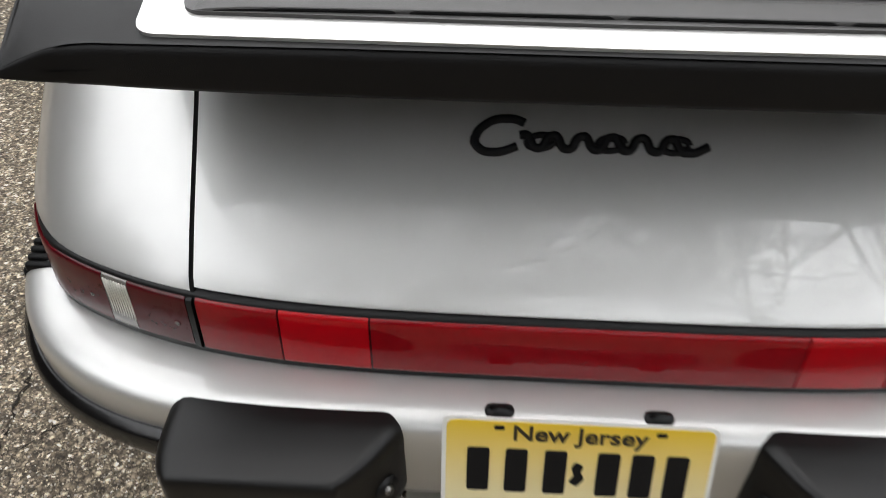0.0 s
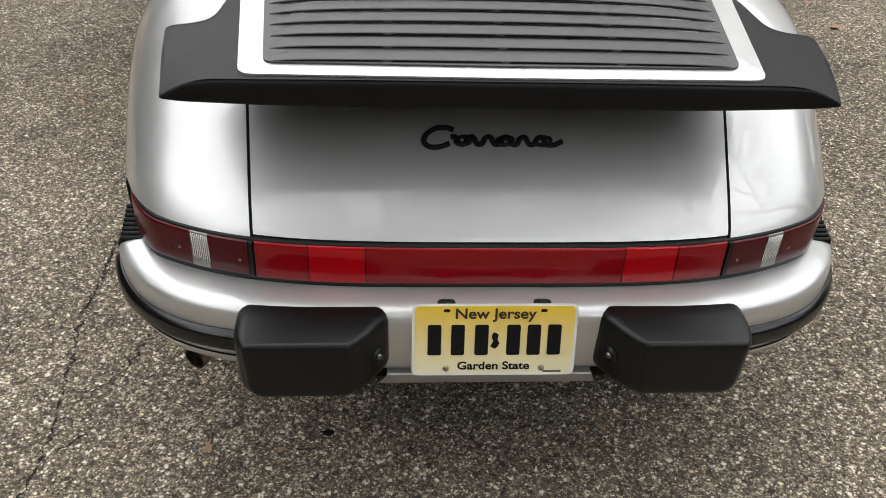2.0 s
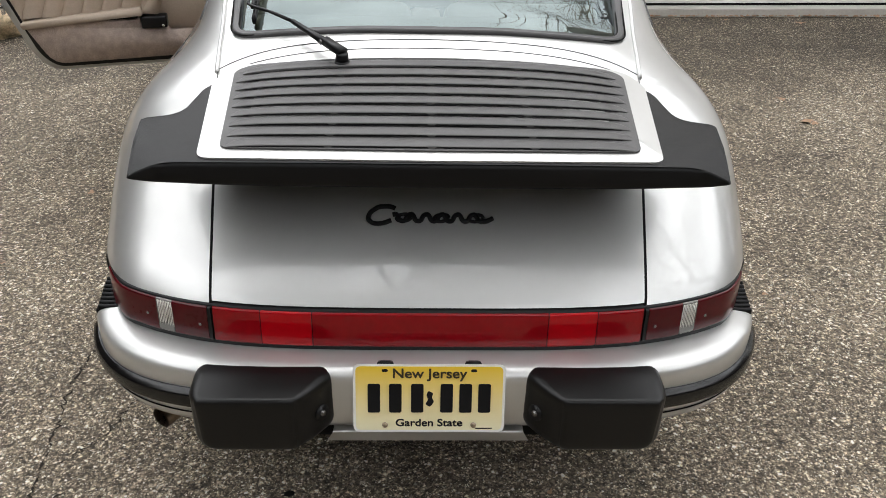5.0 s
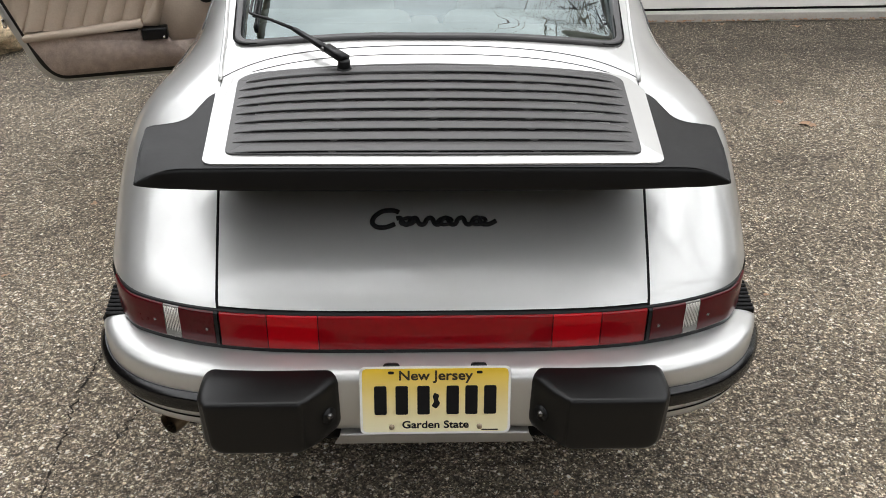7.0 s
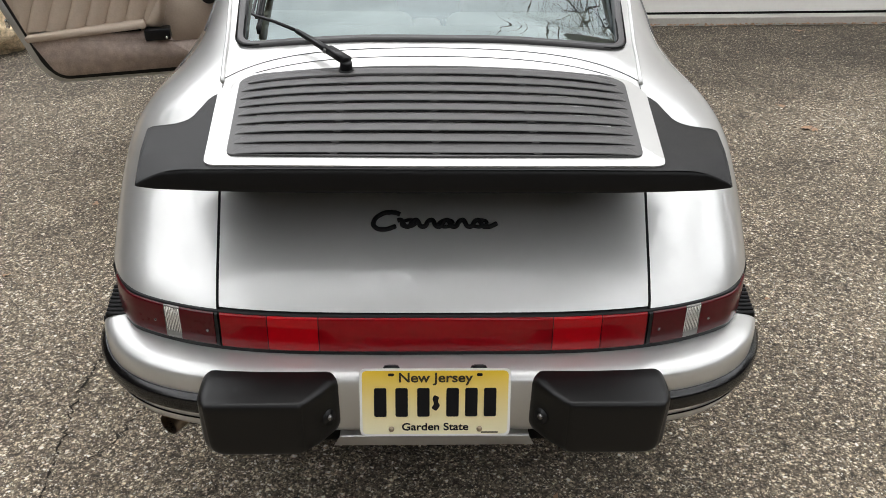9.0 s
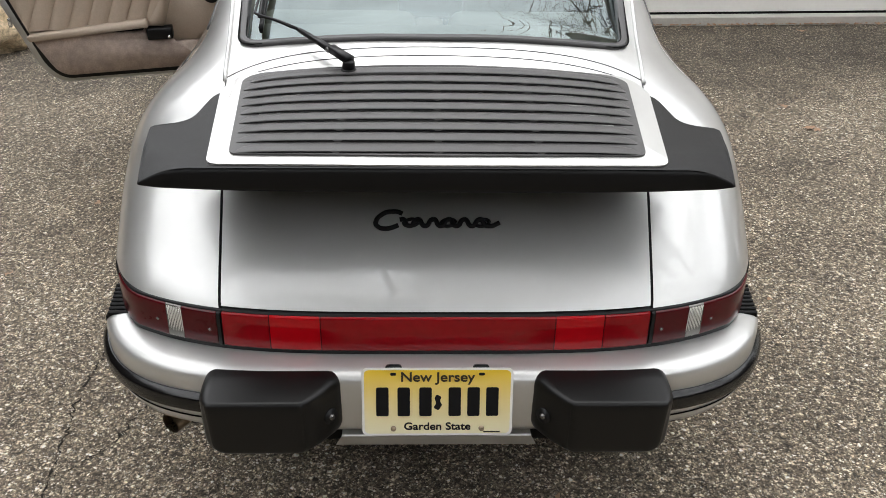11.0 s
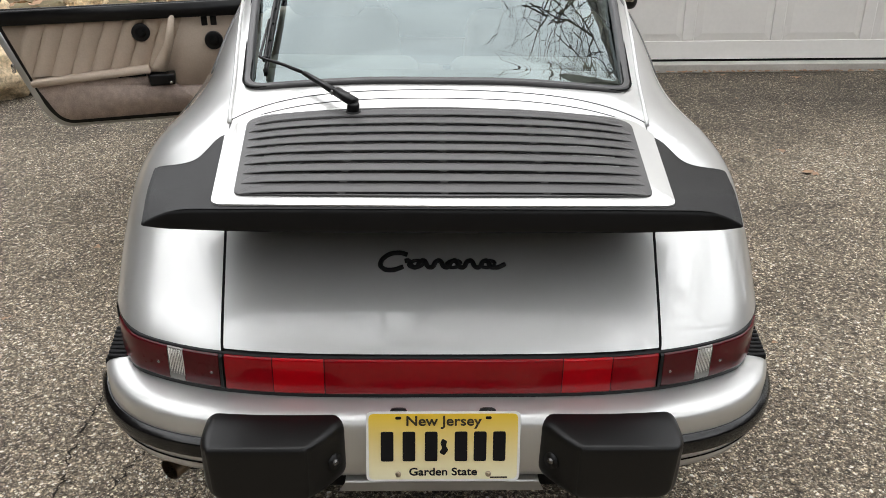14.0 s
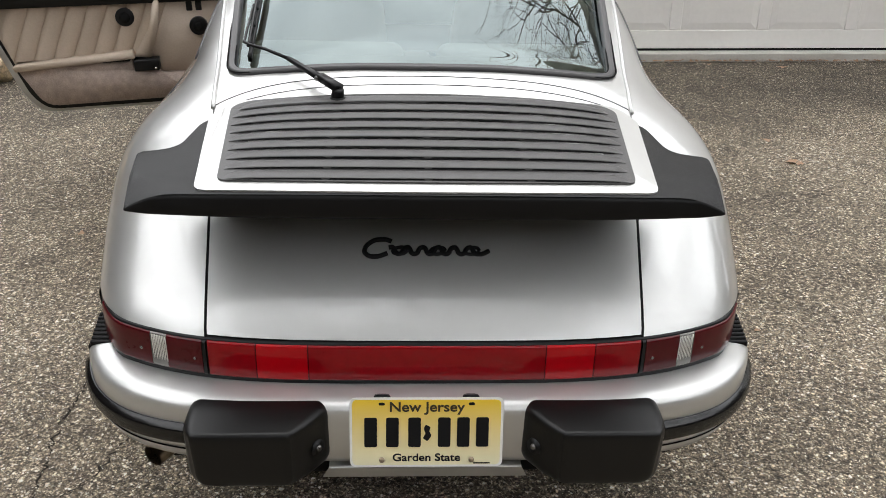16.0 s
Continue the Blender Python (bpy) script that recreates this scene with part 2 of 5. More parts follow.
CONCRETE = material("concrete", (0.48, 0.46, 0.42), 0.85, vary=0.12, scale=7.0, bump=0.5, bump_scale=200.0)
STONE = material("tan_fieldstone", (0.62, 0.49, 0.32), 0.85, vary=0.7, scale=5.0, bump=1.0, bump_scale=30.0, detail=8.0)
BARK = material("grey_bark", (0.06, 0.05, 0.042), 0.9, vary=0.25, scale=10.0)
CRACK_DIRT = material("crack_dirt", (0.022, 0.018, 0.014), 0.9, spec=0.2, vary=0.4, scale=60.0)
GRIT = grit_stone()
LEAF = material("dead_leaf", (0.40, 0.25, 0.155), 0.8, vary=0.3, scale=30.0)
LITTER = material("leaf_litter", (0.16, 0.13, 0.07), 0.9, vary=0.4, scale=8.0)
# the mirrored sky's cool cast is put into the rear pane's gloss colour
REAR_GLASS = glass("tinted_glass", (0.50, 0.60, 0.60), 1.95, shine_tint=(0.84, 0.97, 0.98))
SIDE_GLASS = glass("side_glass", (0.70, 0.76, 0.75), 1.6)


# ---- mesh helpers ----
def finish(ob, smooth=True):
    for p in ob.data.polygons:
        p.use_smooth = smooth
    return ob


def part(name, bm, mat, parent=None, label="", smooth=True):
    """Links a bmesh as one mesh object under a thing or a part."""
    me = bpy.data.meshes.new(name)
    bmesh.ops.recalc_face_normals(bm, faces=bm.faces)
    bm.to_mesh(me)
    bm.free()
    me.materials.append(mat)
    ob = finish(new(name, me), smooth)
    if parent:
        ob.parent = parent
    if label:
        ob["label"] = label
    return ob


def empty(name, parent=None):
    ob = new(name)
    ob.parent = parent
    return ob


def sheet(points, bm=None, wrap_u=False, wrap_v=False):
    """A grid of faces over points[i, j]."""
    bm = bm or bmesh.new()
    n, m = points.shape[:2]
    vs = [[bm.verts.new(points[i, j]) for j in range(m)] for i in range(n)]
    for i in range(n if wrap_u else n - 1):
        for j in range(m if wrap_v else m - 1):
            a, b, c, d = vs[i][j], vs[(i + 1) % n][j], vs[(i + 1) % n][(j + 1) % m], vs[i][(j + 1) % m]
            if len({a, b, c, d}) == 4:
                bm.faces.new((a, b, c, d))
    return bm


def sweep(path, profile, bm=None, up=(0, 0, 1), closed=True, caps=True):
    """A profile (side, up) carried along a path; the profile may change: a function of 0..1."""
    path = [Vector(p) for p in path]
    rows = []
    for i, p in enumerate(path):
        along = (path[min(i + 1, len(path) - 1)] - path[max(i - 1, 0)]).normalized()
        side = along.cross(Vector(up)).normalized()
        top = side.cross(along)
        shape = profile(i / (len(path) - 1)) if callable(profile) else profile
        rows.append([p + side * a + top * b for a, b in shape])
    bm = sheet(np.array([[tuple(v) for v in r] for r in rows]), bm, wrap_v=closed)
    if caps and closed:
        bm.verts.ensure_lookup_table()
        n, k = len(path), len(rows[0])
        first = len(bm.verts) - n * k
        bm.faces.new([bm.verts[first + j] for j in range(k)])
        bm.faces.new([bm.verts[first + (n - 1) * k + j] for j in reversed(range(k))])
    return bm


def ring(r, n=10, rz=None):
    return [(r * math.cos(2 * math.pi * i / n), (rz or r) * math.sin(2 * math.pi * i / n)) for i in range(n)]


def box(x0, x1, y0, y1, z0, z1, r=0.0, seg=2, bm=None):
    """A box with rounded edges."""
    b = bmesh.new()
    bmesh.ops.create_cube(b, size=1)
    for v in b.verts:
        v.co = Vector(((x0 + x1) / 2 + v.co.x * (x1 - x0), (y0 + y1) / 2 + v.co.y * (y1 - y0), (z0 + z1) / 2 + v.co.z * (z1 - z0)))
    if r:
        bmesh.ops.bevel(b, geom=b.edges[:], offset=r, segments=seg, affect="EDGES", profile=0.5)
    return b


def disc(center, normal, r, depth, r2=None, n=24, bevel=0.0):
    """A short cylinder or cone whose axis is normal."""
    b = bmesh.new()
    bmesh.ops.create_cone(b, cap_ends=True, segments=n, radius1=r, radius2=r if r2 is None else r2, depth=depth)
    if bevel:
        bmesh.ops.bevel(b, geom=[e for e in b.edges if len(e.link_faces) == 2 and e.calc_face_angle(0) > 0.9], offset=bevel, segments=2, affect="EDGES", profile=0.5)
    q = Vector(normal).to_track_quat("Z", "Y").to_matrix().to_4x4()
    bmesh.ops.transform(b, matrix=Matrix.Translation(center) @ q, verts=b.verts)
    return b


def rounded(points, radius, n=6):
    """A closed outline with its corners rounded; radius may be one number or one a corner."""
    out = []
    k = len(points)
    for i in range(k):
        p, a, c = (Vector(points[j % k]) for j in (i, i - 1, i + 1))
        r = radius[i] if isinstance(radius, (list, tuple)) else radius
        if r <= 0:
            out.append(tuple(p))
            continue
        u, v = (a - p), (c - p)
        d = min(r, u.length * 0.49, v.length * 0.49)
        s, e = p + u.normalized() * d, p + v.normalized() * d
        for j in range(n + 1):
            w = j / n
            q = (1 - w) ** 2 * s + 2 * w * (1 - w) * p + w * w * e
            out.append(tuple(q))
    return out


def slab(outline, top, bottom, bm=None):
    """A solid over a plan outline (x, y) between two height functions."""
    bm = bm or bmesh.new()
    a = [bm.verts.new((x, y, top(x, y))) for x, y in outline]
    b = [bm.verts.new((x, y, bottom(x, y))) for x, y in outline]
    bm.faces.new(a)
    bm.faces.new(b[::-1])
    for i in range(len(a)):
        j = (i + 1) % len(a)
        bm.faces.new((a[i], b[i], b[j], a[j]))
    return bm


def bevelled(bm, offset, seg=2, angle=0.5):
    es = [e for e in bm.edges if len(e.link_faces) == 2 and e.calc_face_angle(0) > angle]
    bmesh.ops.bevel(bm, geom=es, offset=offset, segments=seg, affect="EDGES", profile=0.5)
    return bm


def lettering(text, size, mat, parent, m, name="lettering", bold=0.0, width=1.0):
    """Words in the built-in font as a thin mesh."""
    cu = bpy.data.curves.new("words", "FONT")
    cu.body, cu.size, cu.align_x, cu.align_y = text, size, "CENTER", "CENTER"
    cu.extrude, cu.offset = 0.0006, bold
    ob = bpy.data.objects.new("words", cu)
    scene.collection.objects.link(ob)
    me = bpy.data.meshes.new_from_object(ob.evaluated_get(bpy.context.evaluated_depsgraph_get()))
    bpy.data.objects.remove(ob)
    me.transform(m @ Matrix.Diagonal((width, 1, 1, 1)))
    me.materials.clear()
    me.materials.append(mat)
    out = new(name, me)
    out.parent = parent
    return out

# ---- ground ----
def ground():
    bm = bmesh.new()
    bmesh.ops.create_grid(bm, x_segments=40, y_segments=40, size=150)
    ob = part("ground", bm, ASPHALT, smooth=False)
    return tagged(ob, "worn grey asphalt driveway with light stones and stains", "driveway", kind="structure")


ground()


# ---- garage ----
GARAGE_Y, PITCH, PANEL, PANEL_X0 = 5.05, 0.657, 0.566, 1.763


def garage():
    wall = tagged(empty("wall_north"), "white painted house wall round a garage door", "house wall", kind="structure")
    x0, x1 = PANEL_X0 - 3 * PITCH - 0.05, PANEL_X0 + 5 * PITCH + 0.05
    part("wall_panel", box(-1.15, x0 - 0.11, GARAGE_Y - 0.12, GARAGE_Y + 0.1, 0.0, 3.7, 0.006), DOOR_WHITE, wall, smooth=False)
    part("wall_panel", box(x1 + 0.11, 9.0, GARAGE_Y - 0.12, GARAGE_Y + 0.1, 0.0, 3.7, 0.006), DOOR_WHITE, wall, smooth=False)
    part("wall_panel", box(-1.15, -0.95, GARAGE_Y + 0.1, GARAGE_Y + 6.0, 0.0, 3.7, 0.006), DOOR_WHITE, wall, smooth=False)
    part("lintel", box(x0 - 0.11, x1 + 0.11, GARAGE_Y - 0.12, GARAGE_Y + 0.1, 2.24, 3.7, 0.006), DOOR_WHITE, wall, smooth=False)
    part("roof", box(-1.4, 9.3, GARAGE_Y - 0.2, GARAGE_Y + 6.0, 3.7, 3.9, 0.01), CONCRETE, wall, smooth=False)
    part("jamb", box(x0 - 0.105, x0 - 0.004, GARAGE_Y - 0.1, GARAGE_Y + 0.06, 0.084, 2.23, 0.004), DOOR_WHITE, wall, smooth=False)
    part("jamb", box(x1 + 0.004, x1 + 0.105, GARAGE_Y - 0.1, GARAGE_Y + 0.06, 0.084, 2.23, 0.004), DOOR_WHITE, wall, smooth=False)
    sill = part("garage_sill", box(x0 - 0.1, x1 + 0.1, GARAGE_Y - 0.10, GARAGE_Y + 0.5, -0.05, 0.060, 0.006), CONCRETE, smooth=False)
    tagged(sill, "grey concrete sill under the garage door", "sill", kind="structure")
    door = tagged(empty("garage_door"), "white sectional garage door with raised panels", "garage door", kind="structure")
    part("weather_strip", box(x0, x1, GARAGE_Y + 0.004, GARAGE_Y + 0.05, 0.061, 0.076, 0.003), GAP, door, "black rubber strip", smooth=False)
    for row in range(4):
        z0 = 0.078 + row * 0.537
        frame_y, deep, proud = GARAGE_Y, 0.007, 0.001
        # one section: a slab whose face is pressed with raised panels
        sec = part("section", box(x0, x1, GARAGE_Y + deep + 0.002, GARAGE_Y + 0.045, z0, z0 + 0.533, 0.003), DOOR_WHITE, door, smooth=False)
        za, zb = z0 + 0.137, z0 + 0.505
        edges_x = [x0]
        for k in range(8):
            a = PANEL_X0 + (k - 3) * PITCH
            edges_x += [a, a + PANEL]
        edges_x.append(x1)
        # stiles and rails between the panels
        part("rail", box(x0, x1, frame_y, frame_y + 0.02, z0, za, 0.005), DOOR_WHITE, sec, smooth=False)
        part("rail", box(x0, x1, frame_y, frame_y + 0.02, zb, z0 + 0.533, 0.002), DOOR_WHITE, sec, smooth=False)
        for k in range(0, len(edges_x), 2):
            part("stile", box(edges_x[k], edges_x[k + 1], frame_y, frame_y + 0.02, za, zb, 0.005, 1), DOOR_WHITE, sec, smooth=False)
        for k in range(8):
            a = PANEL_X0 + (k - 3) * PITCH
            b = a + PANEL
            pb = bmesh.new()
            outer = [(a + 0.002, za + 0.002), (b - 0.002, za + 0.002), (b - 0.002, zb - 0.002), (a + 0.002, zb - 0.002)]
            inner = [(a + 0.05, za + 0.055), (b - 0.05, za + 0.055), (b - 0.05, zb - 0.055), (a + 0.05, zb - 0.055)]
            vo = [pb.verts.new((x, frame_y + deep, z)) for x, z in outer]
            vi = [pb.verts.new((x, frame_y - proud, z)) for x, z in inner]
            for i in range(4):
                pb.faces.new((vo[i], vo[(i + 1) % 4], vi[(i + 1) % 4], vi[i]))
            pb.faces.new(vi)
            part("panel", pb, DOOR_WHITE, sec, smooth=False)


garage()


# ---- car: the body's form ----
CAR = tagged(empty("car"), "silver coupe with a black whale-tail spoiler, driver's door open", "car")
CAR.matrix_world = pose(0.002, 0, 0.45, 0, 0, 2.93) @ pose(0, 0, 0, 0, 1.68, 0) @ pose(0, 0, -0.45)


def smax(a, b, k):
    h = np.clip(0.5 + 0.5 * (a - b) / k, 0, 1)
    return a * h + b * (1 - h) + k * h * (1 - h)


def smin(a, b, k):
    return -smax(-a, -b, k)


def curve_of(xs, ys):
    """A smooth curve through a few stations."""
    grid = np.linspace(xs[0], xs[-1], 400)
    val = np.interp(grid, xs, ys)
    w = 25
    pad = np.concatenate([2 * val[0] - val[w:0:-1], val, 2 * val[-1] - val[-2:-w - 2:-1]])
    val = np.convolve(pad, np.ones(w) / w, "same")[w:-w]
    return lambda t: np.interp(t, grid, val)


ROOF = curve_of([-0.6, 0.68, 1.0, 1.3, 1.6, 1.9, 2.2, 2.4, 2.95, 4.5], [0.50, 0.985, 1.115, 1.21, 1.275, 1.305, 1.295, 1.25, 0.93, 0.02])
CABIN = curve_of([-0.6, 0.5, 0.75, 1.2, 1.8, 2.4, 3.0, 4.5], [0.47, 0.535, 0.592, 0.660, 0.70, 0.70, 0.66, 0.5])
HIP = curve_of([-0.6, 0.1, 0.3, 0.45, 0.6, 0.77, 0.95, 1.2, 1.4, 1.7, 2.0, 2.8, 3.3, 4.0, 4.6], [0.66, 0.702, 0.728, 0.754, 0.778, 0.790, 0.792, 0.784, 0.780, 0.790, 0.797, 0.787, 0.79, 0.72, 0.6])
DECK = curve_of([-0.6, 1.0, 2.9, 3.3, 3.9, 4.25, 4.6], [1.01, 0.965, 0.93, 0.85, 0.72, 0.62, 0.5])


def tail_y(z):
    u = np.clip(z - 0.572, 0, 9)
    return 0.0370 + 1.345 * (u + 0.020 * np.exp(-u / 0.020))


def tub(x, y, z):
    ax = np.abs(x)
    steep = 1.345 * (1 - np.exp(-np.clip(z - 0.572, 0, 9) / 0.020))
    rear = (tail_y(z) + 0.60 * ax ** 4 - y) / np.sqrt(1 + steep ** 2 + (2.4 * ax ** 3) ** 2)
    side = ax - (HIP(y) - np.interp(y, [1.1, 1.7], [0.75, 0.42]) * np.clip(z - 0.58, -1, 1) ** 2)
    fall = np.interp(y, [0.9, 1.9], [0.30, 0.12])
    top = (z - DECK(y) - 0.25 * (fall - 0.12) + fall * ax ** 2) * 0.97
    nose = (y - (4.17 - 0.5 * ax ** 3 - 0.8 * np.clip(z - 0.5, 0, 1) ** 2)) * 0.9
    f = smax(smax(rear, side, 0.11), top, 0.10)
    f = smax(f, nose, 0.12)
    lamp = np.sqrt((ax - 0.60) ** 2 + (z - (0.70 - 0.05 * (y - 3.4))) ** 2) - 0.155
    lamp = smax(smax(lamp, y - 3.98, 0.05), 2.9 - y, 0.5)
    return smin(f, lamp, 0.09)


def cabin(x, y, z):
    ax = np.abs(x)
    top = (z - ROOF(y) + 0.13 * ax ** 2 + 0.25 * ax ** 4) * 0.92
    side = (ax - (CABIN(y) - 0.40 * (z - 0.93))) * 0.93
    f = smax(top, side, 0.09)
    return smax(smax(f, 0.47 - y, 0.05), 0.78 - z, 0.05)


def body(x, y, z):
    return smin(tub(x, y, z), cabin(x, y, z), 0.055)


def cast(origin, way, far=2.6):
    """The first place where rays from inside leave the body."""
    o, w = np.broadcast_arrays(np.asarray(origin, float), np.asarray(way, float))
    steps = np.linspace(0.0, far, 90)
    hit = np.full(o.shape[:-1], far)
    done = np.zeros(o.shape[:-1], bool)
    for a, b in zip(steps[:-1], steps[1:]):
        p = o + w * b
        out = (body(p[..., 0], p[..., 1], p[..., 2]) > 0) & ~done
        hit[out] = a
        done |= out
    lo, hi = hit.copy(), hit + steps[1]
    for _ in range(22):
        mid = (lo + hi) / 2
        p = o + w * mid[..., None]
        inside = body(p[..., 0], p[..., 1], p[..., 2]) <= 0
        lo, hi = np.where(inside, mid, lo), np.where(inside, hi, mid)
    return o + w * lo[..., None]


def top_of(x, y):
    """The body's surface above a plan place."""
    x, y = np.broadcast_arrays(np.asarray(x, float), np.asarray(y, float))
    o = np.stack([x, y, np.full(x.shape, 0.45)], -1)
    return cast(o, np.array([0, 0, 1.0]), 1.2)


def back_of(x, z):
    """The body's surface behind a place of its rear view."""
    x, z = np.broadcast_arrays(np.asarray(x, float), np.asarray(z, float))
    o = np.stack([x, np.full(x.shape, 1.1), z], -1)
    return cast(o, np.array([0, -1.0, 0]), 1.5)


def normal_at(p):
    p, e = np.asarray(p, float), 1e-3
    g = np.stack([body(*np.moveaxis(p + e * np.eye(3)[i], -1, 0)) - body(*np.moveaxis(p - e * np.eye(3)[i], -1, 0)) for i in range(3)], -1)
    return g / np.linalg.norm(g, axis=-1, keepdims=True)


def on_skin(points, lift):
    """Points of the skin raised along its normal."""
    points = np.asarray(points)
    return points + lift * normal_at(points)


LAMP_TOP = 0.591
LID_X, LID_LEAN, LID_FRONT = 0.442, -0.135, 0.585


def shell_points():
    """Ribs of the whole skin: a fan round the tail, then sections to the nose, and a fan round the nose."""
    phi = np.radians(np.concatenate([np.linspace(-28, 12, 24)[:-1], np.linspace(12, 80, 96), [86, 90]]))
    ribs = []
    for th in np.linspace(0, 90, 91):
        a = radians(th)
        way = np.stack([np.cos(phi) * math.sin(a), -np.cos(phi) * math.cos(a), np.sin(phi)], -1)
        ribs.append(cast(np.array([0, 0.95, 0.52]), way))
    for y in np.linspace(0.95, 3.3, 96)[1:]:
        way = np.stack([np.cos(phi), 0 * phi, np.sin(phi)], -1)
        ribs.append(cast(np.array([0, y, 0.52]), way))
    for th in np.linspace(90, 180, 40)[1:]:
        a = radians(th)
        way = np.stack([np.cos(phi) * math.sin(a), -np.cos(phi) * math.cos(a), np.sin(phi)], -1)
        ribs.append(cast(np.array([0, 3.3, 0.52]), way))
    return np.array(ribs)


RIBS = shell_points()


def skin(side=0):
    """The skin as a bmesh: one side (-1, 1), or both."""
    bm = bmesh.new()
    for s in ((-1, 1) if side == 0 else (side,)):
        sheet(RIBS * np.array([s, 1, 1]), bm)
    bmesh.ops.remove_doubles(bm, verts=bm.verts, dist=1e-4)
    return bm


def cut(bm, co, no, keep):
    """Keeps the part of a bmesh before (keep=1) or behind (-1) a plane."""
    bmesh.ops.bisect_plane(bm, geom=bm.verts[:] + bm.edges[:] + bm.faces[:], plane_co=co, plane_no=no, clear_outer=keep < 0, clear_inner=keep > 0)


def drop_faces(bm, test):
    gone = [f for f in bm.faces if test(f.calc_center_median())]
    bmesh.ops.delete(bm, geom=gone, context="FACES")


def inside(x, y, poly):
    hit = False
    for i in range(len(poly)):
        (x1, y1), (x2, y2) = poly[i], poly[i - 1]
        if (y1 > y) != (y2 > y) and x < (x2 - x1) * (y - y1) / (y2 - y1) + x1:
            hit = not hit
    return hit


# openings, as outlines
REAR_WINDOW = rounded([(-0.474, 0.704), (-0.31, 0.668), (0.0, 0.651), (0.31, 0.668), (0.474, 0.704), (0.545, 1.40), (-0.545, 1.40)], [0.06, 0.1, 0.1, 0.1, 0.06, 0.12, 0.12])
SIDE_WINDOW = rounded([(0.98, 0.935), (2.52, 0.92), (2.20, 1.215), (1.72, 1.235), (1.35, 1.16)], [0.06, 0.05, 0.06, 0.2, 0.12])
WINDSCREEN = rounded([(-0.60, 2.86), (0.60, 2.86), (0.53, 2.42), (-0.53, 2.42)], 0.08)
DOOR_OPENING = rounded([(1.53, 0.90), (1.60, 0.42), (1.75, 0.33), (2.72, 0.33), (2.74, 0.93), (2.22, 1.235), (1.72, 1.255)], 0.05)
AXLES = (0.95, 3.222)


def shell(side):
    """Fender, sill, door skin, roof half and nose of one side, with its openings."""
    bm = skin(side)

    def gone(c):
        s = c.x * side
        if inside(c.x, c.y, REAR_WINDOW) and c.z > 0.94:
            return True
        if inside(c.x, c.y, WINDSCREEN) and c.z > 0.9:
            return True
        if inside(c.y, c.z, SIDE_WINDOW) and s > 0.45:
            return True
        if side < 0 and inside(c.y, c.z, DOOR_OPENING) and s > 0.4:
            return True
        if c.y < 0.75 and c.z < LAMP_TOP and c.y < 0.31:
            return True
        for a in AXLES:
            if s > 0.55 and (c.y - a) ** 2 + (c.z - 0.31) ** 2 < 0.335 ** 2:
                return True
        return False

    for co, no in (((0, 0, LAMP_TOP), (0, 0, 1)), ((0, 0.31, 0), (0, 1, 0))):
        bmesh.ops.bisect_plane(bm, geom=bm.verts[:] + bm.edges[:] + bm.faces[:], plane_co=co, plane_no=no)
    for d in (-0.003, 0.003):
        bmesh.ops.bisect_plane(bm, geom=bm.verts[:] + bm.edges[:] + bm.faces[:], plane_co=(side * (LID_X + d), 0, 0.585), plane_no=(1, 0, LID_LEAN * side))
    drop_faces(bm, gone)
    return bm


def build_shell():
    for side in (-1, 1):
        bm = shell(side)
        # the lid lies inside the fender's inner edge
        bmesh.ops.bisect_plane(bm, geom=bm.verts[:] + bm.edges[:] + bm.faces[:], plane_co=(0, LID_FRONT, 0), plane_no=(0, 1, 0))
        drop_faces(bm, lambda c: c.y < LID_FRONT and c.z > 0.5 and c.x * side + LID_LEAN * (c.z - 0.585) < LID_X + (0.003 if c.y < 0.46 else -0.003))
        part("fender_and_cabin", bm, PAINT, CAR, "silver painted steel")
    bm = skin(0)
    for s in (-1, 1):
        bmesh.ops.bisect_plane(bm, geom=bm.verts[:] + bm.edges[:] + bm.faces[:], plane_co=(s * (LID_X - 0.003), 0, 0.585), plane_no=(s, 0, LID_LEAN), clear_outer=True)
    cut(bm, (0, 0, LAMP_TOP + 0.004), (0, 0, 1), 1)
    cut(bm, (0, LID_FRONT, 0), (0, 1, 0), -1)
    part("engine_lid", bm, PAINT, CAR, "silver painted lid")


build_shell()


# ---- car: tail ----
def strip_on_back(x0, x1, z0, z1, lift, depth, n=24, k=4):
    """A curved block that follows the tail between two places: its face lifted, its edges turned in."""
    xs = np.linspace(x0, x1, n)
    rows = []
    zs = [z0, z0, z0 + 0.003] + list(np.linspace(z0 + 0.006, z1 - 0.006, k)) + [z1 - 0.003, z1, z1]
    lifts = [lift - depth, lift - 0.003, lift - 0.0008] + [lift] * k + [lift - 0.0008, lift - 0.003, lift - depth]
    wrap = np.clip(np.abs(xs) - 0.628, 0, 1)
    base = lambda x: np.stack([x, 0.072 + 0.60 * x ** 4 + 10.5 * wrap ** 2, 0 * x], -1)
    p = base(xs)
    slope = 2.4 * xs ** 3 + 21 * wrap * np.sign(xs)
    nrm = np.stack([slope, -np.ones_like(xs), 0 * xs], -1)
    nrm /= np.linalg.norm(nrm, axis=-1, keepdims=True)
    for z, l in zip(zs, lifts):
        q = p + nrm * l
        q[:, 2] = z
        q[:, 1] += (0.585 - z) * -0.03
        rows.append(q)
    rows = np.array(rows)
    bm = sheet(rows)
    for j in (0, n - 1):
        bm.faces.new([bm.verts.new(rows[i, j]) for i in range(len(rows))])
    return bm


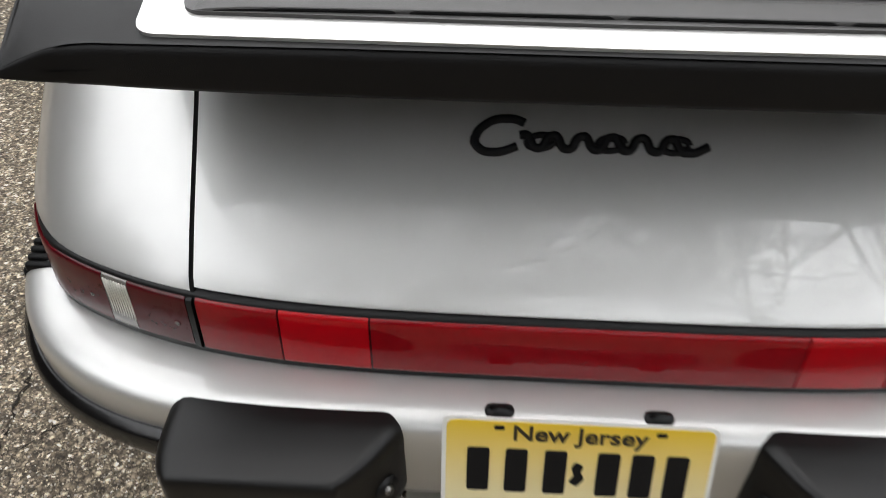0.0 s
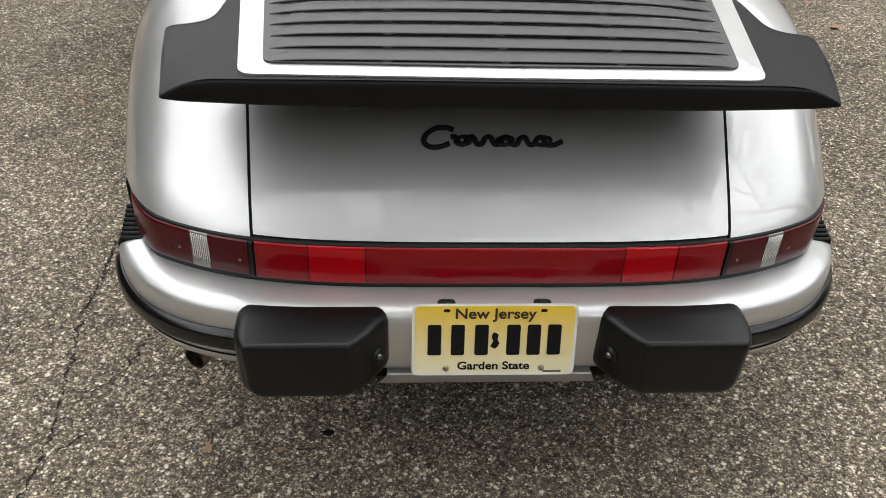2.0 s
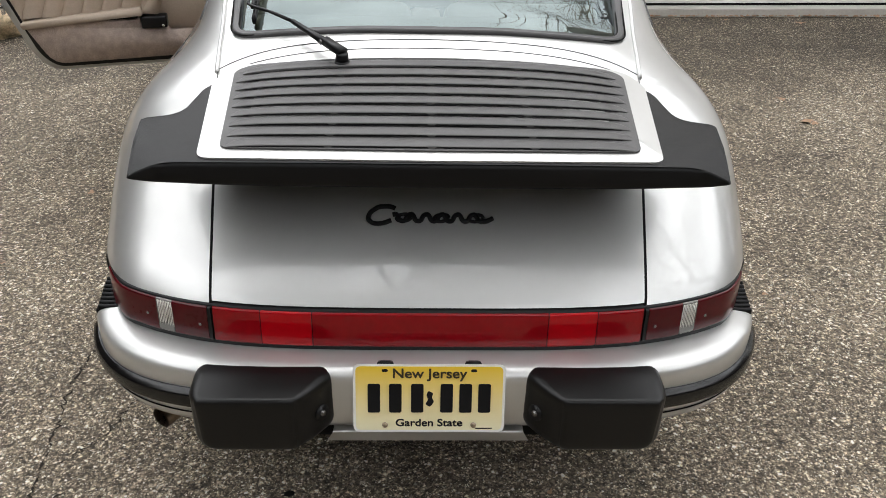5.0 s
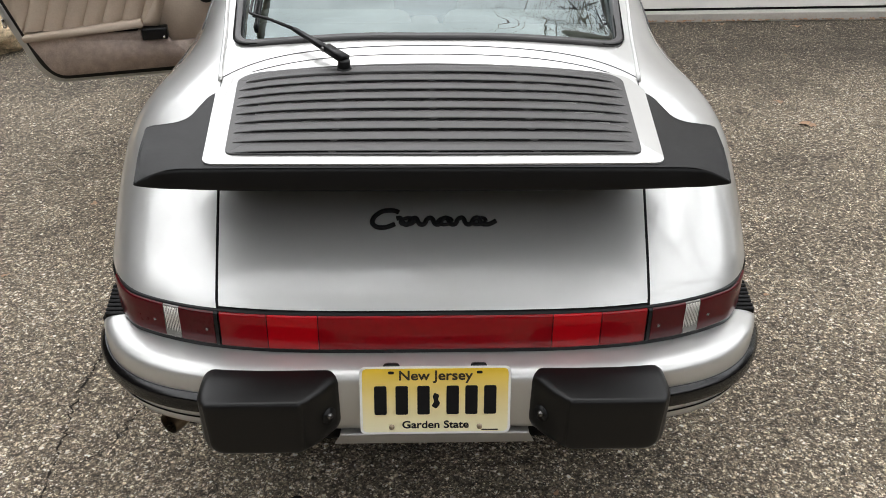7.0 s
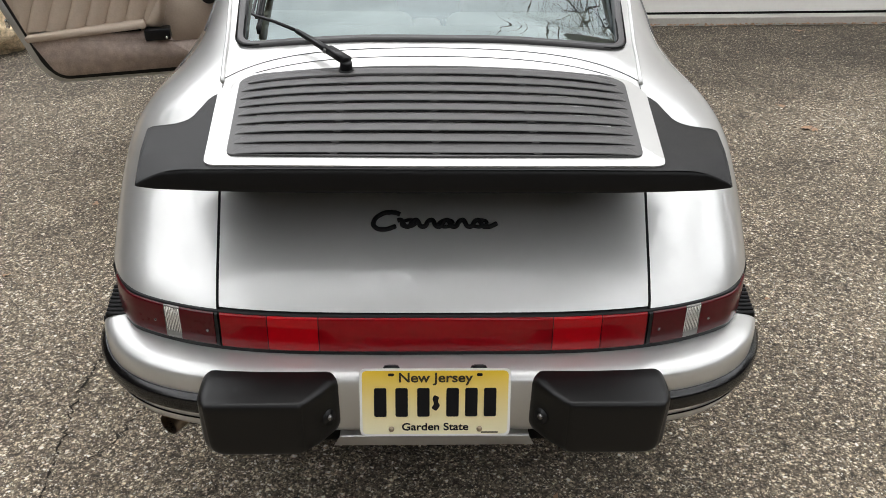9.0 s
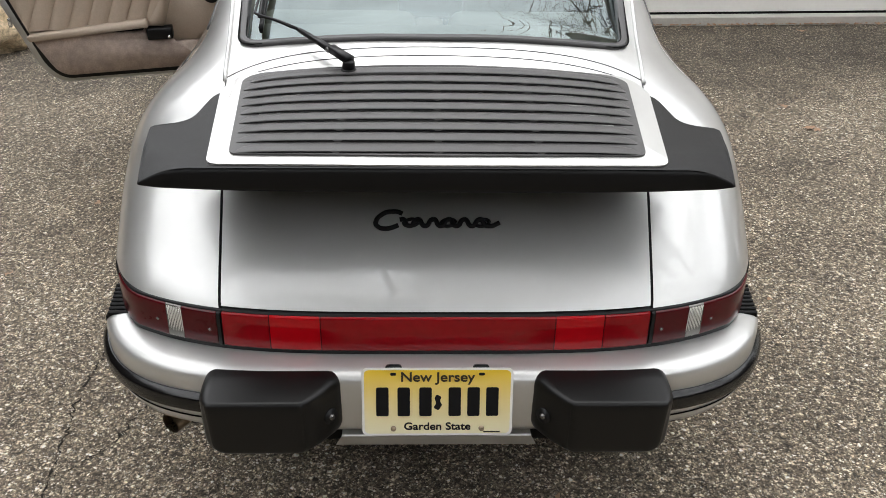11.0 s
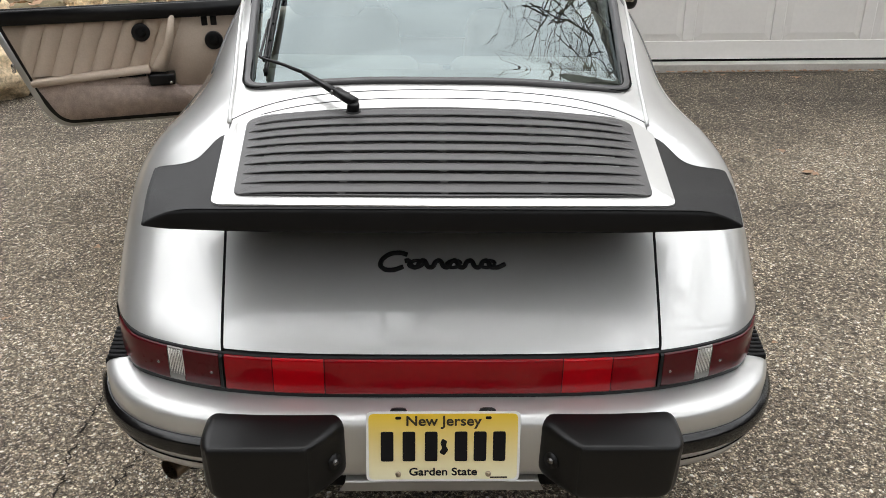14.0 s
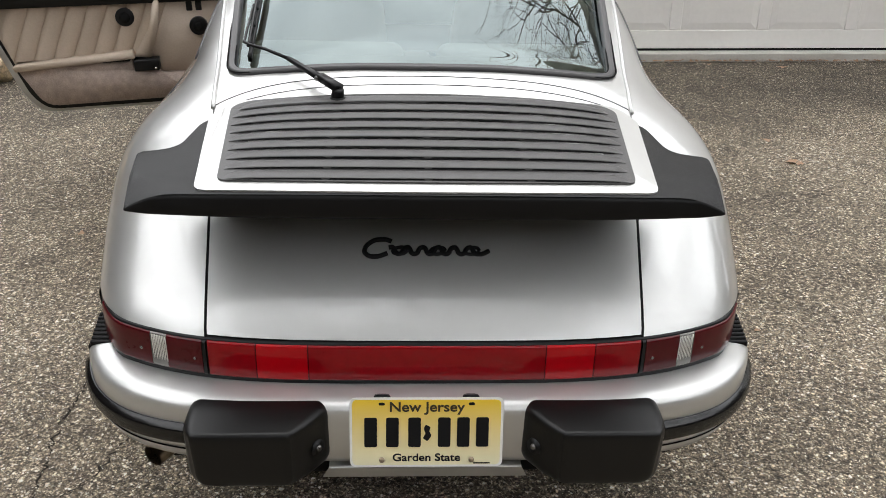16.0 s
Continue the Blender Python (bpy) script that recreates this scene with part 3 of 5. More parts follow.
def tail_lights():
    part("light_surround", strip_on_back(-0.702, 0.702, 0.481, LAMP_TOP, 0.002, 0.03, 90), TRIM_BLACK, CAR, "black rubber surround")
    panel = empty("reflector_panel", CAR)
    xs = (-0.439, -0.341, -0.237, 0.241, 0.342, 0.439)
    for i in range(5):
        mat = RED_LENS if i in (0, 2, 4) else RED_LENS_BRIGHT
        part("red_lens", strip_on_back(xs[i] + 0.0012, xs[i + 1] - 0.0012, 0.507, 0.587, 0.006, 0.02, 24), mat, panel)
    part("reflector_backing", strip_on_back(-0.439, 0.439, 0.5065, 0.5875, 0.0035, 0.02, 40), RED_LENS_DARK, panel)
    for s in (-1, 1):
        lamp = empty("tail_light", CAR)
        def piece(name, a, b, mat, lift=0.006, label=""):
            part(name, strip_on_back(min(s * a, s * b), max(s * a, s * b), 0.508, 0.586, lift, 0.02, 20), mat, lamp, label)
        piece("lens_frame", 0.4415, 0.4485, TRIM_BLACK, 0.0075, "black lens frame")
        piece("red_lens", 0.4505, 0.5245, RED_LENS_DARK)
        piece("clear_lens", 0.5255, 0.5595, CLEAR_LENS, label="clear ribbed lens")
        piece("red_lens", 0.5605, 0.692, RED_LENS_DARK)
        for k in range(9):
            x = 0.528 + k * 0.0037
            y = 0.072 + 0.60 * x ** 4 - 0.0065
            part("lens_rib", sweep([(s * x, y, 0.5105), (s * x, y - 0.002, 0.5835)], ring(0.0013, 6)), CLEAR_RIB, lamp)
        for x in (0.468, 0.585):
            y = 0.072 + 0.60 * x ** 4
            part("screw_recess", disc((s * x, y - 0.0062, 0.543), (s * 0.3, -1, 0), 0.0048, 0.003, n=16), RED_LENS_DARK, lamp)
            part("screw", disc((s * x, y - 0.007, 0.543), (s * 0.3, -1, 0), 0.0028, 0.003, n=12), BOLT, lamp)


tail_lights()


def bumper_y(x, out=0.0):
    w = 0.760 + out
    return 0.40 - (0.402 + out) * (1 - np.clip(np.abs(x) / w, 0, 1) ** 5) ** (1 / 2.2)


def bumper_path(out=0.0, end=0.228, x0=None, n=90):
    """Plan of the bumper from one end round the tail to the other."""
    w = 0.760 + out
    t = np.linspace(-1, 1, 400)
    xs = w * np.sign(t) * (1 - (1 - np.abs(t)) ** 3)
    pts = [(x, float(bumper_y(x, out))) for x in xs]
    pts = [p for p in pts if p[1] <= end + 1e-6]
    if x0 is not None:
        pts = [p for p in pts if p[0] >= x0]
    keep = np.linspace(0, len(pts) - 1, n).round().astype(int)
    return [pts[i] for i in dict.fromkeys(keep)]


def bumper():
    bump = empty("rear_bumper", CAR)
    # section, out from the plan line and up: the top shelf, its rolled edge, the face and the lip
    top = [(-0.085, 0.4990), (-0.07, 0.4985), (-0.05, 0.4972), (-0.032, 0.4953), (-0.020, 0.4928), (-0.011, 0.4890), (-0.0045, 0.4832), (-0.0014, 0.4760), (-0.0003, 0.466), (0.0, 0.45), (-0.002, 0.42)]
    low = [(-0.002, 0.42), (-0.003, 0.39), (-0.006, 0.362), (-0.012, 0.348), (-0.03, 0.342), (-0.06, 0.34)]
    path = bumper_path(0.0)

    def carried(section):
        rows = []
        for i, (x, y) in enumerate(path):
            a, b = Vector(path[max(i - 1, 0)]), Vector(path[min(i + 1, len(path) - 1)])
            d = (b - a).normalized()
            nrm = Vector((d.y, -d.x))
            rows.append([(x + nrm.x * o, y + nrm.y * o, z) for o, z in section])
        return np.array(rows)

    part("bumper_shell", sheet(carried(top + low[1:])), PAINT, bump, "silver painted bumper")
    part("bumper_core", sheet(carried([(-0.05, 0.48), (-0.02, 0.44), (-0.02, 0.36)])), GAP, bump)
    for s in (-1, 1):
        pts = [p for p in bumper_path(0.0, 0.262, n=140) if p[0] * s > 0.46]
        prof = [(-0.004, 0.394), (0.007, 0.395), (0.0115, 0.398), (0.0138, 0.403), (0.0145, 0.412), (0.0145, 0.424), (0.0138, 0.4285), (0.0115, 0.4320), (0.0035, 0.4400), (0.0012, 0.4408), (-0.004, 0.4380)]
        rows = []
        for i, (x, y) in enumerate(pts):
            a, b = Vector(pts[max(i - 1, 0)]), Vector(pts[min(i + 1, len(pts) - 1)])
            d = (b - a).normalized()
            rows.append([(x + d.y * o, y - d.x * o, z) for o, z in prof])
        bm = sheet(np.array(rows))
        bm.verts.ensure_lookup_table()
        k = len(prof)
        for r in (0, len(pts) - 1):
            bm.faces.new([bm.verts[r * k + j] for j in range(k)])
        part("rubber_strip", bm, STRIP_RUBBER, bump, "worn black rubber strip")
        low_line = [(x, y, 0.3725) for x, y in bumper_path(-0.0035, 0.20, n=120) if x * s > 0.45]
        part("valance_seam", sweep(low_line, ring(0.0017, 6)), GAP, bump)
        # the side end of the bumper behind its bellows
        bellows = empty("bellows", CAR)
        for k in range(8):
            y = 0.226 + k * 0.0135
            w = 0.730 + 0.010 * k / 8
            part("fold", box(min(s * w, s * (w - 0.10)), max(s * w, s * (w - 0.10)), y, y + 0.0115, 0.36, 0.500 + 0.002 * k, 0.0052, 2), RUBBER, bellows, "black ribbed rubber fold")
        part("fold_core", box(min(s * 0.735, s * 0.64), max(s * 0.722, s * 0.64), 0.226, 0.335, 0.37, 0.49, 0.005, 2), GAP, bellows)
    lip = bmesh.new()
    lip_rows = []
    for z, y, w in ((0.337, 0.030, 0.198), (0.337, 0.006, 0.198), (0.335, 0.003, 0.199), (0.294, 0.024, 0.214), (0.292, 0.027, 0.214), (0.294, 0.034, 0.212)):
        lip_rows.append([(x, y, z) for x in np.linspace(-w, w, 12)])
    sheet(np.array(lip_rows), lip)
    part("valance_lip", lip, PAINT, CAR, "silver lower lip", False)
    # unseen block under the tail, added to darken the ground below it
    part("shade_block", box(-0.60, 0.60, 0.22, 0.345, 0.18, 0.34, 0.02), GAP, CAR, "unseen dark block added to shade the ground under the tail")
    part("valance", box(-0.26, 0.26, 0.034, 0.22, 0.296, 0.345, 0.01), GAP, CAR, "dark underside")
    return bump


bumper()


def overriders():
    for s in (-1, 1):
        pad = empty("bumper_guard", CAR)
        # a block whose top slopes to a ridge and whose inner end is cut on the slant
        x_in, x_out = 0.194, 0.470
        root = rounded([(x_in, 0.4930), (x_out, 0.4910), (x_out, 0.352), (x_in, 0.352)], [0.026, 0.026, 0.035, 0.035], 6)
        face = rounded([(x_in + 0.064, 0.4835), (x_out - 0.019, 0.4835), (x_out - 0.026, 0.360), (x_in + 0.064, 0.360)], [0.012, 0.012, 0.03, 0.02], 6)
        rows = []
        mid_x, mid_z = (x_in + 0.064 + x_out - 0.018) / 2, 0.42
        # the flange, the sloping sides, and the rolled edge of the face
        for f, y in ((0, 0.035), (0, 0.004), (0.03, -0.004), (0.12, -0.013), (0.3, -0.029), (0.5, -0.046), (0.7, -0.059), (0.86, -0.0690)):
            bend = lambda p: f ** 2.4 if p[0] > 0.40 else f
            rows.append([(s * (p[0] + (q[0] - p[0]) * bend(p)), y, p[1] + (q[1] - p[1]) * f) for p, q in zip(root, face)])
        for d, y in ((-0.0008, -0.0732), (0.0005, -0.0760), (0.0025, -0.0781), (0.005, -0.0795), (0.009, -0.0805), (0.015, -0.0811), (0.028, -0.0813)):
            rows.append([(s * (q[0] + (mid_x - q[0]) * d / 0.10), y, q[1] + (mid_z - q[1]) * d / 0.055) for q in face])
        bm = sheet(np.array(rows), wrap_v=True)
        bm.verts.ensure_lookup_table()
        k = len(root)
        bm.faces.new([bm.verts[(len(rows) - 1) * k + j] for j in range(k)])
        part("guard_pad", bm, WORN_RUBBER, pad, "matt black moulded rubber")
        part("guard_screw_cup", disc((s * 0.2145, -0.032, 0.418), (-s * 0.75, -0.62, 0.1), 0.017, 0.008, n=20), TRIM_BLACK, pad)
        part("guard_screw", disc((s * 0.2115, -0.0345, 0.418), (-s * 0.75, -0.62, 0.1), 0.0085, 0.009, 0.005, n=14), BOLT, pad, "dull domed screw")


overriders()


def license_plate():
    plate = empty("license_plate", CAR)
    m = Matrix.Translation((0, -0.012, 0.437)) @ pose(0, 0, 0, 90 - 14.2, 0, 0)
    out = rounded([(-0.1525, -0.0735), (0.1525, -0.0735), (0.1525, 0.0735), (-0.1525, 0.0735)], 0.014)

    def flat(outline, z0, z1):
        bm = slab(outline, lambda x, y: z1, lambda x, y: z0)
        bmesh.ops.transform(bm, matrix=m, verts=bm.verts)
        return bm

    part("plate_sheet", flat(out, -0.0015, 0.0), PLATE_WHITE, plate, "white plate edge", False)
    inner = rounded([(-0.1475, -0.069), (0.1475, -0.069), (0.1475, 0.069), (-0.1475, 0.069)], 0.011)
    part("plate_field", flat(inner, 0.0, 0.0006), FIELD, plate, "yellow field fading to pale cream", False)
    for i, x in enumerate((-0.111, -0.068, -0.024, 0.035, 0.073, 0.111)):
        w = 0.0125
        bar = rounded([(x - w, -0.030), (x + w, -0.030), (x + w, 0.032), (x - w, 0.032)], 0.004, 3)
        part("number_bar", flat(bar, 0.0006, 0.0022), INK, plate, "", False)
    emblem = rounded([(-0.002, 0.017), (0.008, 0.012), (0.005, 0.002), (0.010, -0.006), (0.002, -0.018), (-0.008, -0.012), (-0.002, -0.002), (-0.006, 0.008)], 0.003, 3)
    part("emblem", flat(emblem, 0.0006, 0.0016), INK, plate, "small black emblem", False)
    lettering("New Jersey", 0.0285, INK_SOFT, plate, m @ pose(0, 0.0535, 0.0012), "state_name", 0.0005, 1.12)
    lettering("Garden State", 0.0225, INK, plate, m @ pose(0, -0.0535, 0.0012), "state_motto", 0.0004, 1.13)
    for x, y, mat in ((-0.089, -0.058, STEEL), (0.09, -0.058, STEEL)):
        part("plate_screw", disc(m @ Vector((x, y, 0.002)), m.to_3x3() @ Vector((0, 0, 1)), 0.0062, 0.004, 0.005, n=14), mat, plate, "rusty screw")
    for x in (-0.089, 0.089):
        slot = rounded([(x - 0.006, 0.0575), (x + 0.006, 0.0575), (x + 0.006, 0.0635), (x - 0.006, 0.0635)], 0.003, 3)
        part("plate_slot", flat(slot, 0.0006, 0.0011), INK, plate, "", False)
    part("sticker_bar", flat([(0.094, -0.067), (0.128, -0.067), (0.128, -0.064), (0.094, -0.064)], 0.0006, 0.001), INK_SOFT, plate, "", False)
    for s in (-1, 1):
        b = box(s * 0.089 - 0.02, s * 0.089 + 0.02, 0.016, 0.04, 0.470, 0.4995, 0.012, 3)
        part("plate_lamp", b, TRIM_BLACK, CAR, "black plate light housing")


def plate_field():
    """Yellow that pales towards the lower edge."""
    m = material("plate_field", (0.8, 0.6, 0.1), 0.38, 0.0, 0.3)
    t = m.node_tree
    b = t.nodes["Principled BSDF"]
    place = t.nodes.new("ShaderNodeTexCoord")
    split = t.nodes.new("ShaderNodeSeparateXYZ")
    ramp = t.nodes.new("ShaderNodeValToRGB")
    span = t.nodes.new("ShaderNodeMapRange")
    span.inputs["From Min"].default_value, span.inputs["From Max"].default_value = 0.366, 0.508
    link(t, place.outputs["Object"], split.inputs[0])
    link(t, split.outputs["Z"], span.inputs["Value"])
    link(t, span.outputs[0], ramp.inputs[0])
    e = ramp.color_ramp.elements
    e[0].position, e[0].color = 0.05, (0.84, 0.79, 0.54, 1)
    e[1].position, e[1].color = 0.95, (0.82, 0.55, 0.035, 1)
    link(t, ramp.outputs[0], b.inputs["Base Color"])
    return m


FIELD = plate_field()
INK_SOFT = material("brown_ink", (0.03, 0.022, 0.01), 0.4)
license_plate()


# ---- car: spoiler and grille ----
def tray(x, y):
    """Height of the spoiler's flat top."""
    return 0.9085 + 0.138 * (y - 0.153) - 0.016 * np.clip((y - 0.15) / 0.4, 0, 1.2) * (x / 0.43) ** 2


def mirror_outline(half):
    """Closes a right-hand outline, from rear centre to front centre, with its mirror image."""
    return half + [(-x, y) for x, y in reversed(half) if x > 1e-6]


def spoiler():
    wing = empty("rear_spoiler", CAR)
    # plan of the right half from the rear edge to the front
    half = rounded([(0.0, 0.0985), (0.25, 0.0985), (0.50, 0.096), (0.557, 0.072), (0.588, 0.286), (0.51, 0.304), (0.490, 0.44), (0.45, 0.475), (0.0, 0.475)], [0, 0, 0.06, 0.008, 0.018, 0.09, 0.03, 0, 0], 8)
    dense = []
    for (xa, ya), (xb, yb) in zip(half[:-1], half[1:]):
        k = max(1, int(math.hypot(xb - xa, yb - ya) / 0.012))
        dense += [(xa + (xb - xa) * j / k, ya + (yb - ya) * j / k) for j in range(k)]
    full = mirror_outline(dense + [half[-1]])

    def fall(x, y):
        t = min(max((abs(x) - 0.475) / 0.08, 0), 1)
        return t * t * min(max((0.17 - y) / 0.10, 0), 1)

    def crest(x, y):
        return tray(x, y) - 0.0025 - 0.015 * fall(x, y)

    def floor_z(x, y):
        return min(crest(x, y) - 0.005, 0.850 + 0.012 * (x / 0.55) ** 4 + 0.013 * fall(x, y))

    rows = []
    for inset, drop in ((0.013, 0.0), (0.008, 0.015), (0.0035, 0.06), (0.001, 0.14), (0.0, 0.24), (-0.002, 0.5), (-0.004, 0.85), (-0.003, 0.95), (0.002, 1.0), (0.045, 1.0), (0.09, 1.0)):
        row = []
        for i, (x, y) in enumerate(full):
            a, b = Vector(full[i - 1]), Vector(full[(i + 1) % len(full)])
            d = b - a
            d = d.normalized() if d.length > 1e-9 else Vector((1, 0))
            k = 0.35 if abs(x) > 0.5 else 1.0
            z1, z0 = crest(x, y), floor_z(x, y)
            row.append((x - d.y * inset * k, y + d.x * inset * k, z1 + (z0 - z1) * drop))
        rows.append(row)
    bm = sheet(np.array(rows), wrap_v=True)
    bm.verts.ensure_lookup_table()
    n = len(full)
    bm.faces.new([bm.verts[(len(rows) - 1) * n + j] for j in range(n)])
    # the flat tops of the two ends, between the rear edge and the swept front edge
    corner = max(range(len(dense)), key=lambda i: dense[i][0])
    back_x, back_y = np.array(dense[:corner + 1]).T
    front_x, front_y = np.array(dense[corner:][::-1]).T
    for s in (-1, 1):
        xs = np.linspace(0.0, dense[corner][0] - 0.001, 90)
        y0, y1 = np.interp(xs, back_x, back_y) + 0.003, np.interp(xs, front_x, front_y) - 0.001
        y1 = np.maximum(y1, y0 + 0.002)
        rows_top = [[(s * x, a + (b - a) * t, crest(x, a + (b - a) * t) - 0.0004) for x, a, b in zip(xs, y0, y1)] for t in np.linspace(0, 1, 16)]
        sheet(np.array(rows_top), bm)
    part("spoiler_lip", bm, SPOILER_BLACK, wing, "satin black rubber lip")
    # silver tray with the grille set into it
    silver = mirror_outline(rounded([(0.0, 0.1080), (0.438, 0.1105), (0.478, 0.455), (0.452, 0.543), (0.28, 0.566), (0.12, 0.5755), (0.0, 0.578)], [0, 0.022, 0.0, 0.05, 0.06, 0.06, 0], 6))
    bm = slab(silver, lambda x, y: tray(x, y) + 0.0005, lambda x, y: tray(x, y) - 0.02)
    part("spoiler_tray", bevelled(bm, 0.003, 2), PAINT, wing, "silver painted tray", False)
    return wing


spoiler()


def grille():
    g = empty("engine_grille", CAR)
    out = mirror_outline(rounded([(0.0, 0.1385), (0.401, 0.1415), (0.438, 0.505), (0.405, 0.536), (0.27, 0.5485), (0.12, 0.5545), (0.0, 0.556)], [0, 0.02, 0.05, 0.06, 0.06, 0.06, 0], 6))
    bm = slab(out, lambda x, y: tray(x, y) + 0.004, lambda x, y: tray(x, y) - 0.01)
    part("grille_plate", bevelled(bm, 0.003, 2), GRILLE_BLACK, g, "charcoal plastic grille plate", False)
    rows = 9
    for k in range(rows):
        y0 = 0.1462 + k * 0.0450
        w = 0.390 + 0.0375 * (y0 - 0.153) / 0.35
        if k == rows - 1:
            w -= 0.012
        # a louvre: a blade that rises to the rear and ends in four dark slots
        n = 72
        xs = np.linspace(-w, w, n)
        bow = -(0.004 + 0.0022 * k) * (xs / 0.4) ** 4
        tip_in = np.clip((w - np.abs(xs)) / 0.055, 0, 1)
        lift = 0.0038 * np.sqrt(tip_in)
        full = 0.25 + 0.75 * np.sqrt(1 - (1 - tip_in) ** 2)
        pts = []
        for dy, f, dz in ((0.0360, 0.0, 0.0036), (0.0345, 0.28, 0.0042), (0.030, 0.58, 0.0042), (0.022, 0.84, 0.0042), (0.012, 0.98, 0.0042), (0.004, 1.0, 0.0042), (0.0012, 0.95, 0.0042), (0.0, 0.82, 0.0042), (0.0, 0.0, 0.0030)):
            y = y0 + dy * full + bow
            pts.append(np.stack([xs, y, tray(xs, y) + dz + lift * f], -1))
        blade = part("louvre", sheet(np.array(pts)), GRILLE_BLACK, g)
        cuts = (-w + 0.012, -0.197, 0.0, 0.197, w - 0.012)
        for a, b in zip(cuts[:-1], cuts[1:]):
            if k == rows - 1 and a < -0.19:
                continue
            sx = np.linspace(a + 0.0065, b - 0.0065, 60)
            sb = y0 - 0.0007 - (0.004 + 0.0022 * k) * (sx / 0.4) ** 4
            tip = np.clip(np.minimum(sx - sx[0], sx[-1] - sx) / 0.005, 0, 1) ** 0.5
            tall = (0.0027 - 0.0001 * k) * (0.4 + 0.6 * tip) * np.clip((w - np.abs(sx)) / 0.08, 0.3, 1)
            zb = tray(sx, sb) + 0.0042
            part("slot", sheet(np.array([np.stack([sx, sb, zb], -1), np.stack([sx, sb, zb + tall], -1), np.stack([sx, sb + 0.0012, zb + tall + 0.0002], -1)])), GAP, g)
    return g


grille()


def badge():
    """A black script emblem, kept to plain strokes."""
    b = empty("badge", CAR)

    def stroke(pts, r=0.0054):
        p = np.array([(x, z) for x, z in pts])
        t = np.linspace(0, len(p) - 1, 8 * len(p))
        x = np.interp(t, range(len(p)), p[:, 0])
        z = np.interp(t, range(len(p)), p[:, 1])
        ker = np.ones(7) / 7
        xs = np.convolve(np.pad(x, 3, "edge"), ker, "valid")
        zs = np.convolve(np.pad(z, 3, "edge"), ker, "valid")
        q = on_skin(back_of(xs, 0.7215 + 0.66 * zs), 0.002)
        part("stroke", sweep([tuple(v) for v in q], ring(r, 8), up=(0, -0.5, 0.8)), INK, b)

    arc = [(-0.072, 0.014), (-0.085, 0.019), (-0.108, 0.018), (-0.126, 0.006), (-0.131, -0.008), (-0.120, -0.018), (-0.100, -0.018), (-0.080, -0.010)]
    stroke(arc)
    wave = []
    for k in range(12):
        x = -0.080 + k * 0.0165
        wave += [(x, -0.012 if k % 2 else 0.001), (x + 0.011, -0.012 if k % 2 else 0.003)]
    wave += [(0.118, -0.012), (0.134, -0.004)]
    stroke(wave)
    for x in (-0.055, 0.024, 0.096):
        loop = [(x + 0.016 * math.cos(a) + 0.003 * math.sin(a), -0.005 + 0.008 * math.sin(a)) for a in np.linspace(0, 2 * math.pi, 9)]
        stroke(loop, 0.0040)


badge()


# ---- car: seams, glass, wiper ----
def seam(points, name="seam", r=0.003, mat=GAP, lift=-0.001):
    q = on_skin(points, lift)
    part(name, sweep([tuple(v) for v in q], ring(r, 6)), mat, CAR)


def seams():
    for s in (-1, 1):
        z = np.linspace(0.59, 0.785, 40)
        seam(back_of(s * (LID_X - LID_LEAN * (z - 0.585)), z), "lid_seam", 0.0036, GAP, -0.004)
    x = np.linspace(-0.490, 0.490, 90)
    seam(top_of(x, 0.622 - 0.045 * (np.abs(x) / 0.490) ** 6), "cowl_seam", 0.0011, SEAL, 0.0004)
    seam(top_of(x * 0.92, 0.592 - 0.026 * (np.abs(x) / 0.490) ** 4), "lid_front_seam", 0.0010, SEAL, 0.0004)
    for s in (-1, 1):
        t = np.linspace(0, 1, 40)
        y = 0.565 + t * 1.2
        xx = s * (0.492 + 0.118 * (y - 0.565))
        q = top_of(xx, y)
        seam(top_of(s * (0.491 - 0.004 * t), 0.570 - 0.045 * t), "quarter_seam", 0.0012, SEAL, 0.0004)
        part("drip_rail", sweep([tuple(v) for v in on_skin(q, 0.003)], ring(0.005, 8)), PAINT, CAR, "silver drip rail")


seams()


def pane(outline, project, lift, name, mat, n=28):
    """A curved pane over an outline of the skin."""
    o = np.array(outline)
    c = o.mean(0)
    rows = [project(c + (o - c) * f) for f in np.linspace(0.0005, 1, n)]
    return part(name, sheet(np.array([on_skin(r, lift) for r in rows]), wrap_v=True), mat, CAR)


def seal_round(outline, project, r0, r1, name="window_seal", lift=0.004):
    o = np.array(outline)
    keep = [o[0]]
    for p in o[1:]:
        keep.append(p)
    o = np.array(keep)
    dense = []
    for i in range(len(o)):
        a, b = o[i], o[(i + 1) % len(o)]
        k = max(1, int(np.linalg.norm(b - a) / 0.03))
        dense += [a + (b - a) * j / k for j in range(k)]
    p = on_skin(project(np.array(dense)), lift)
    nrm = normal_at(p)
    bm = bmesh.new()
    rows = []
    for i in range(len(p)):
        along = p[(i + 1) % len(p)] - p[i - 1]
        along /= np.linalg.norm(along)
        side = np.cross(along, nrm[i])
        rows.append([p[i] + side * a + nrm[i] * b for a, b in ((-r0, -0.012), (-r0, 0.0), (-r0 * 0.6, r1), (-r0 * 0.1, r1 * 0.7), (r0 * 0.1, r1 * 0.75), (r0 * 0.6, r1), (r0, 0.0), (r0, -0.012))])
    sheet(np.array(rows), bm, wrap_u=True)
    return part(name, bm, SEAL, CAR, "black rubber window seal")


def plan(p):
    return top_of(p[:, 0], p[:, 1])


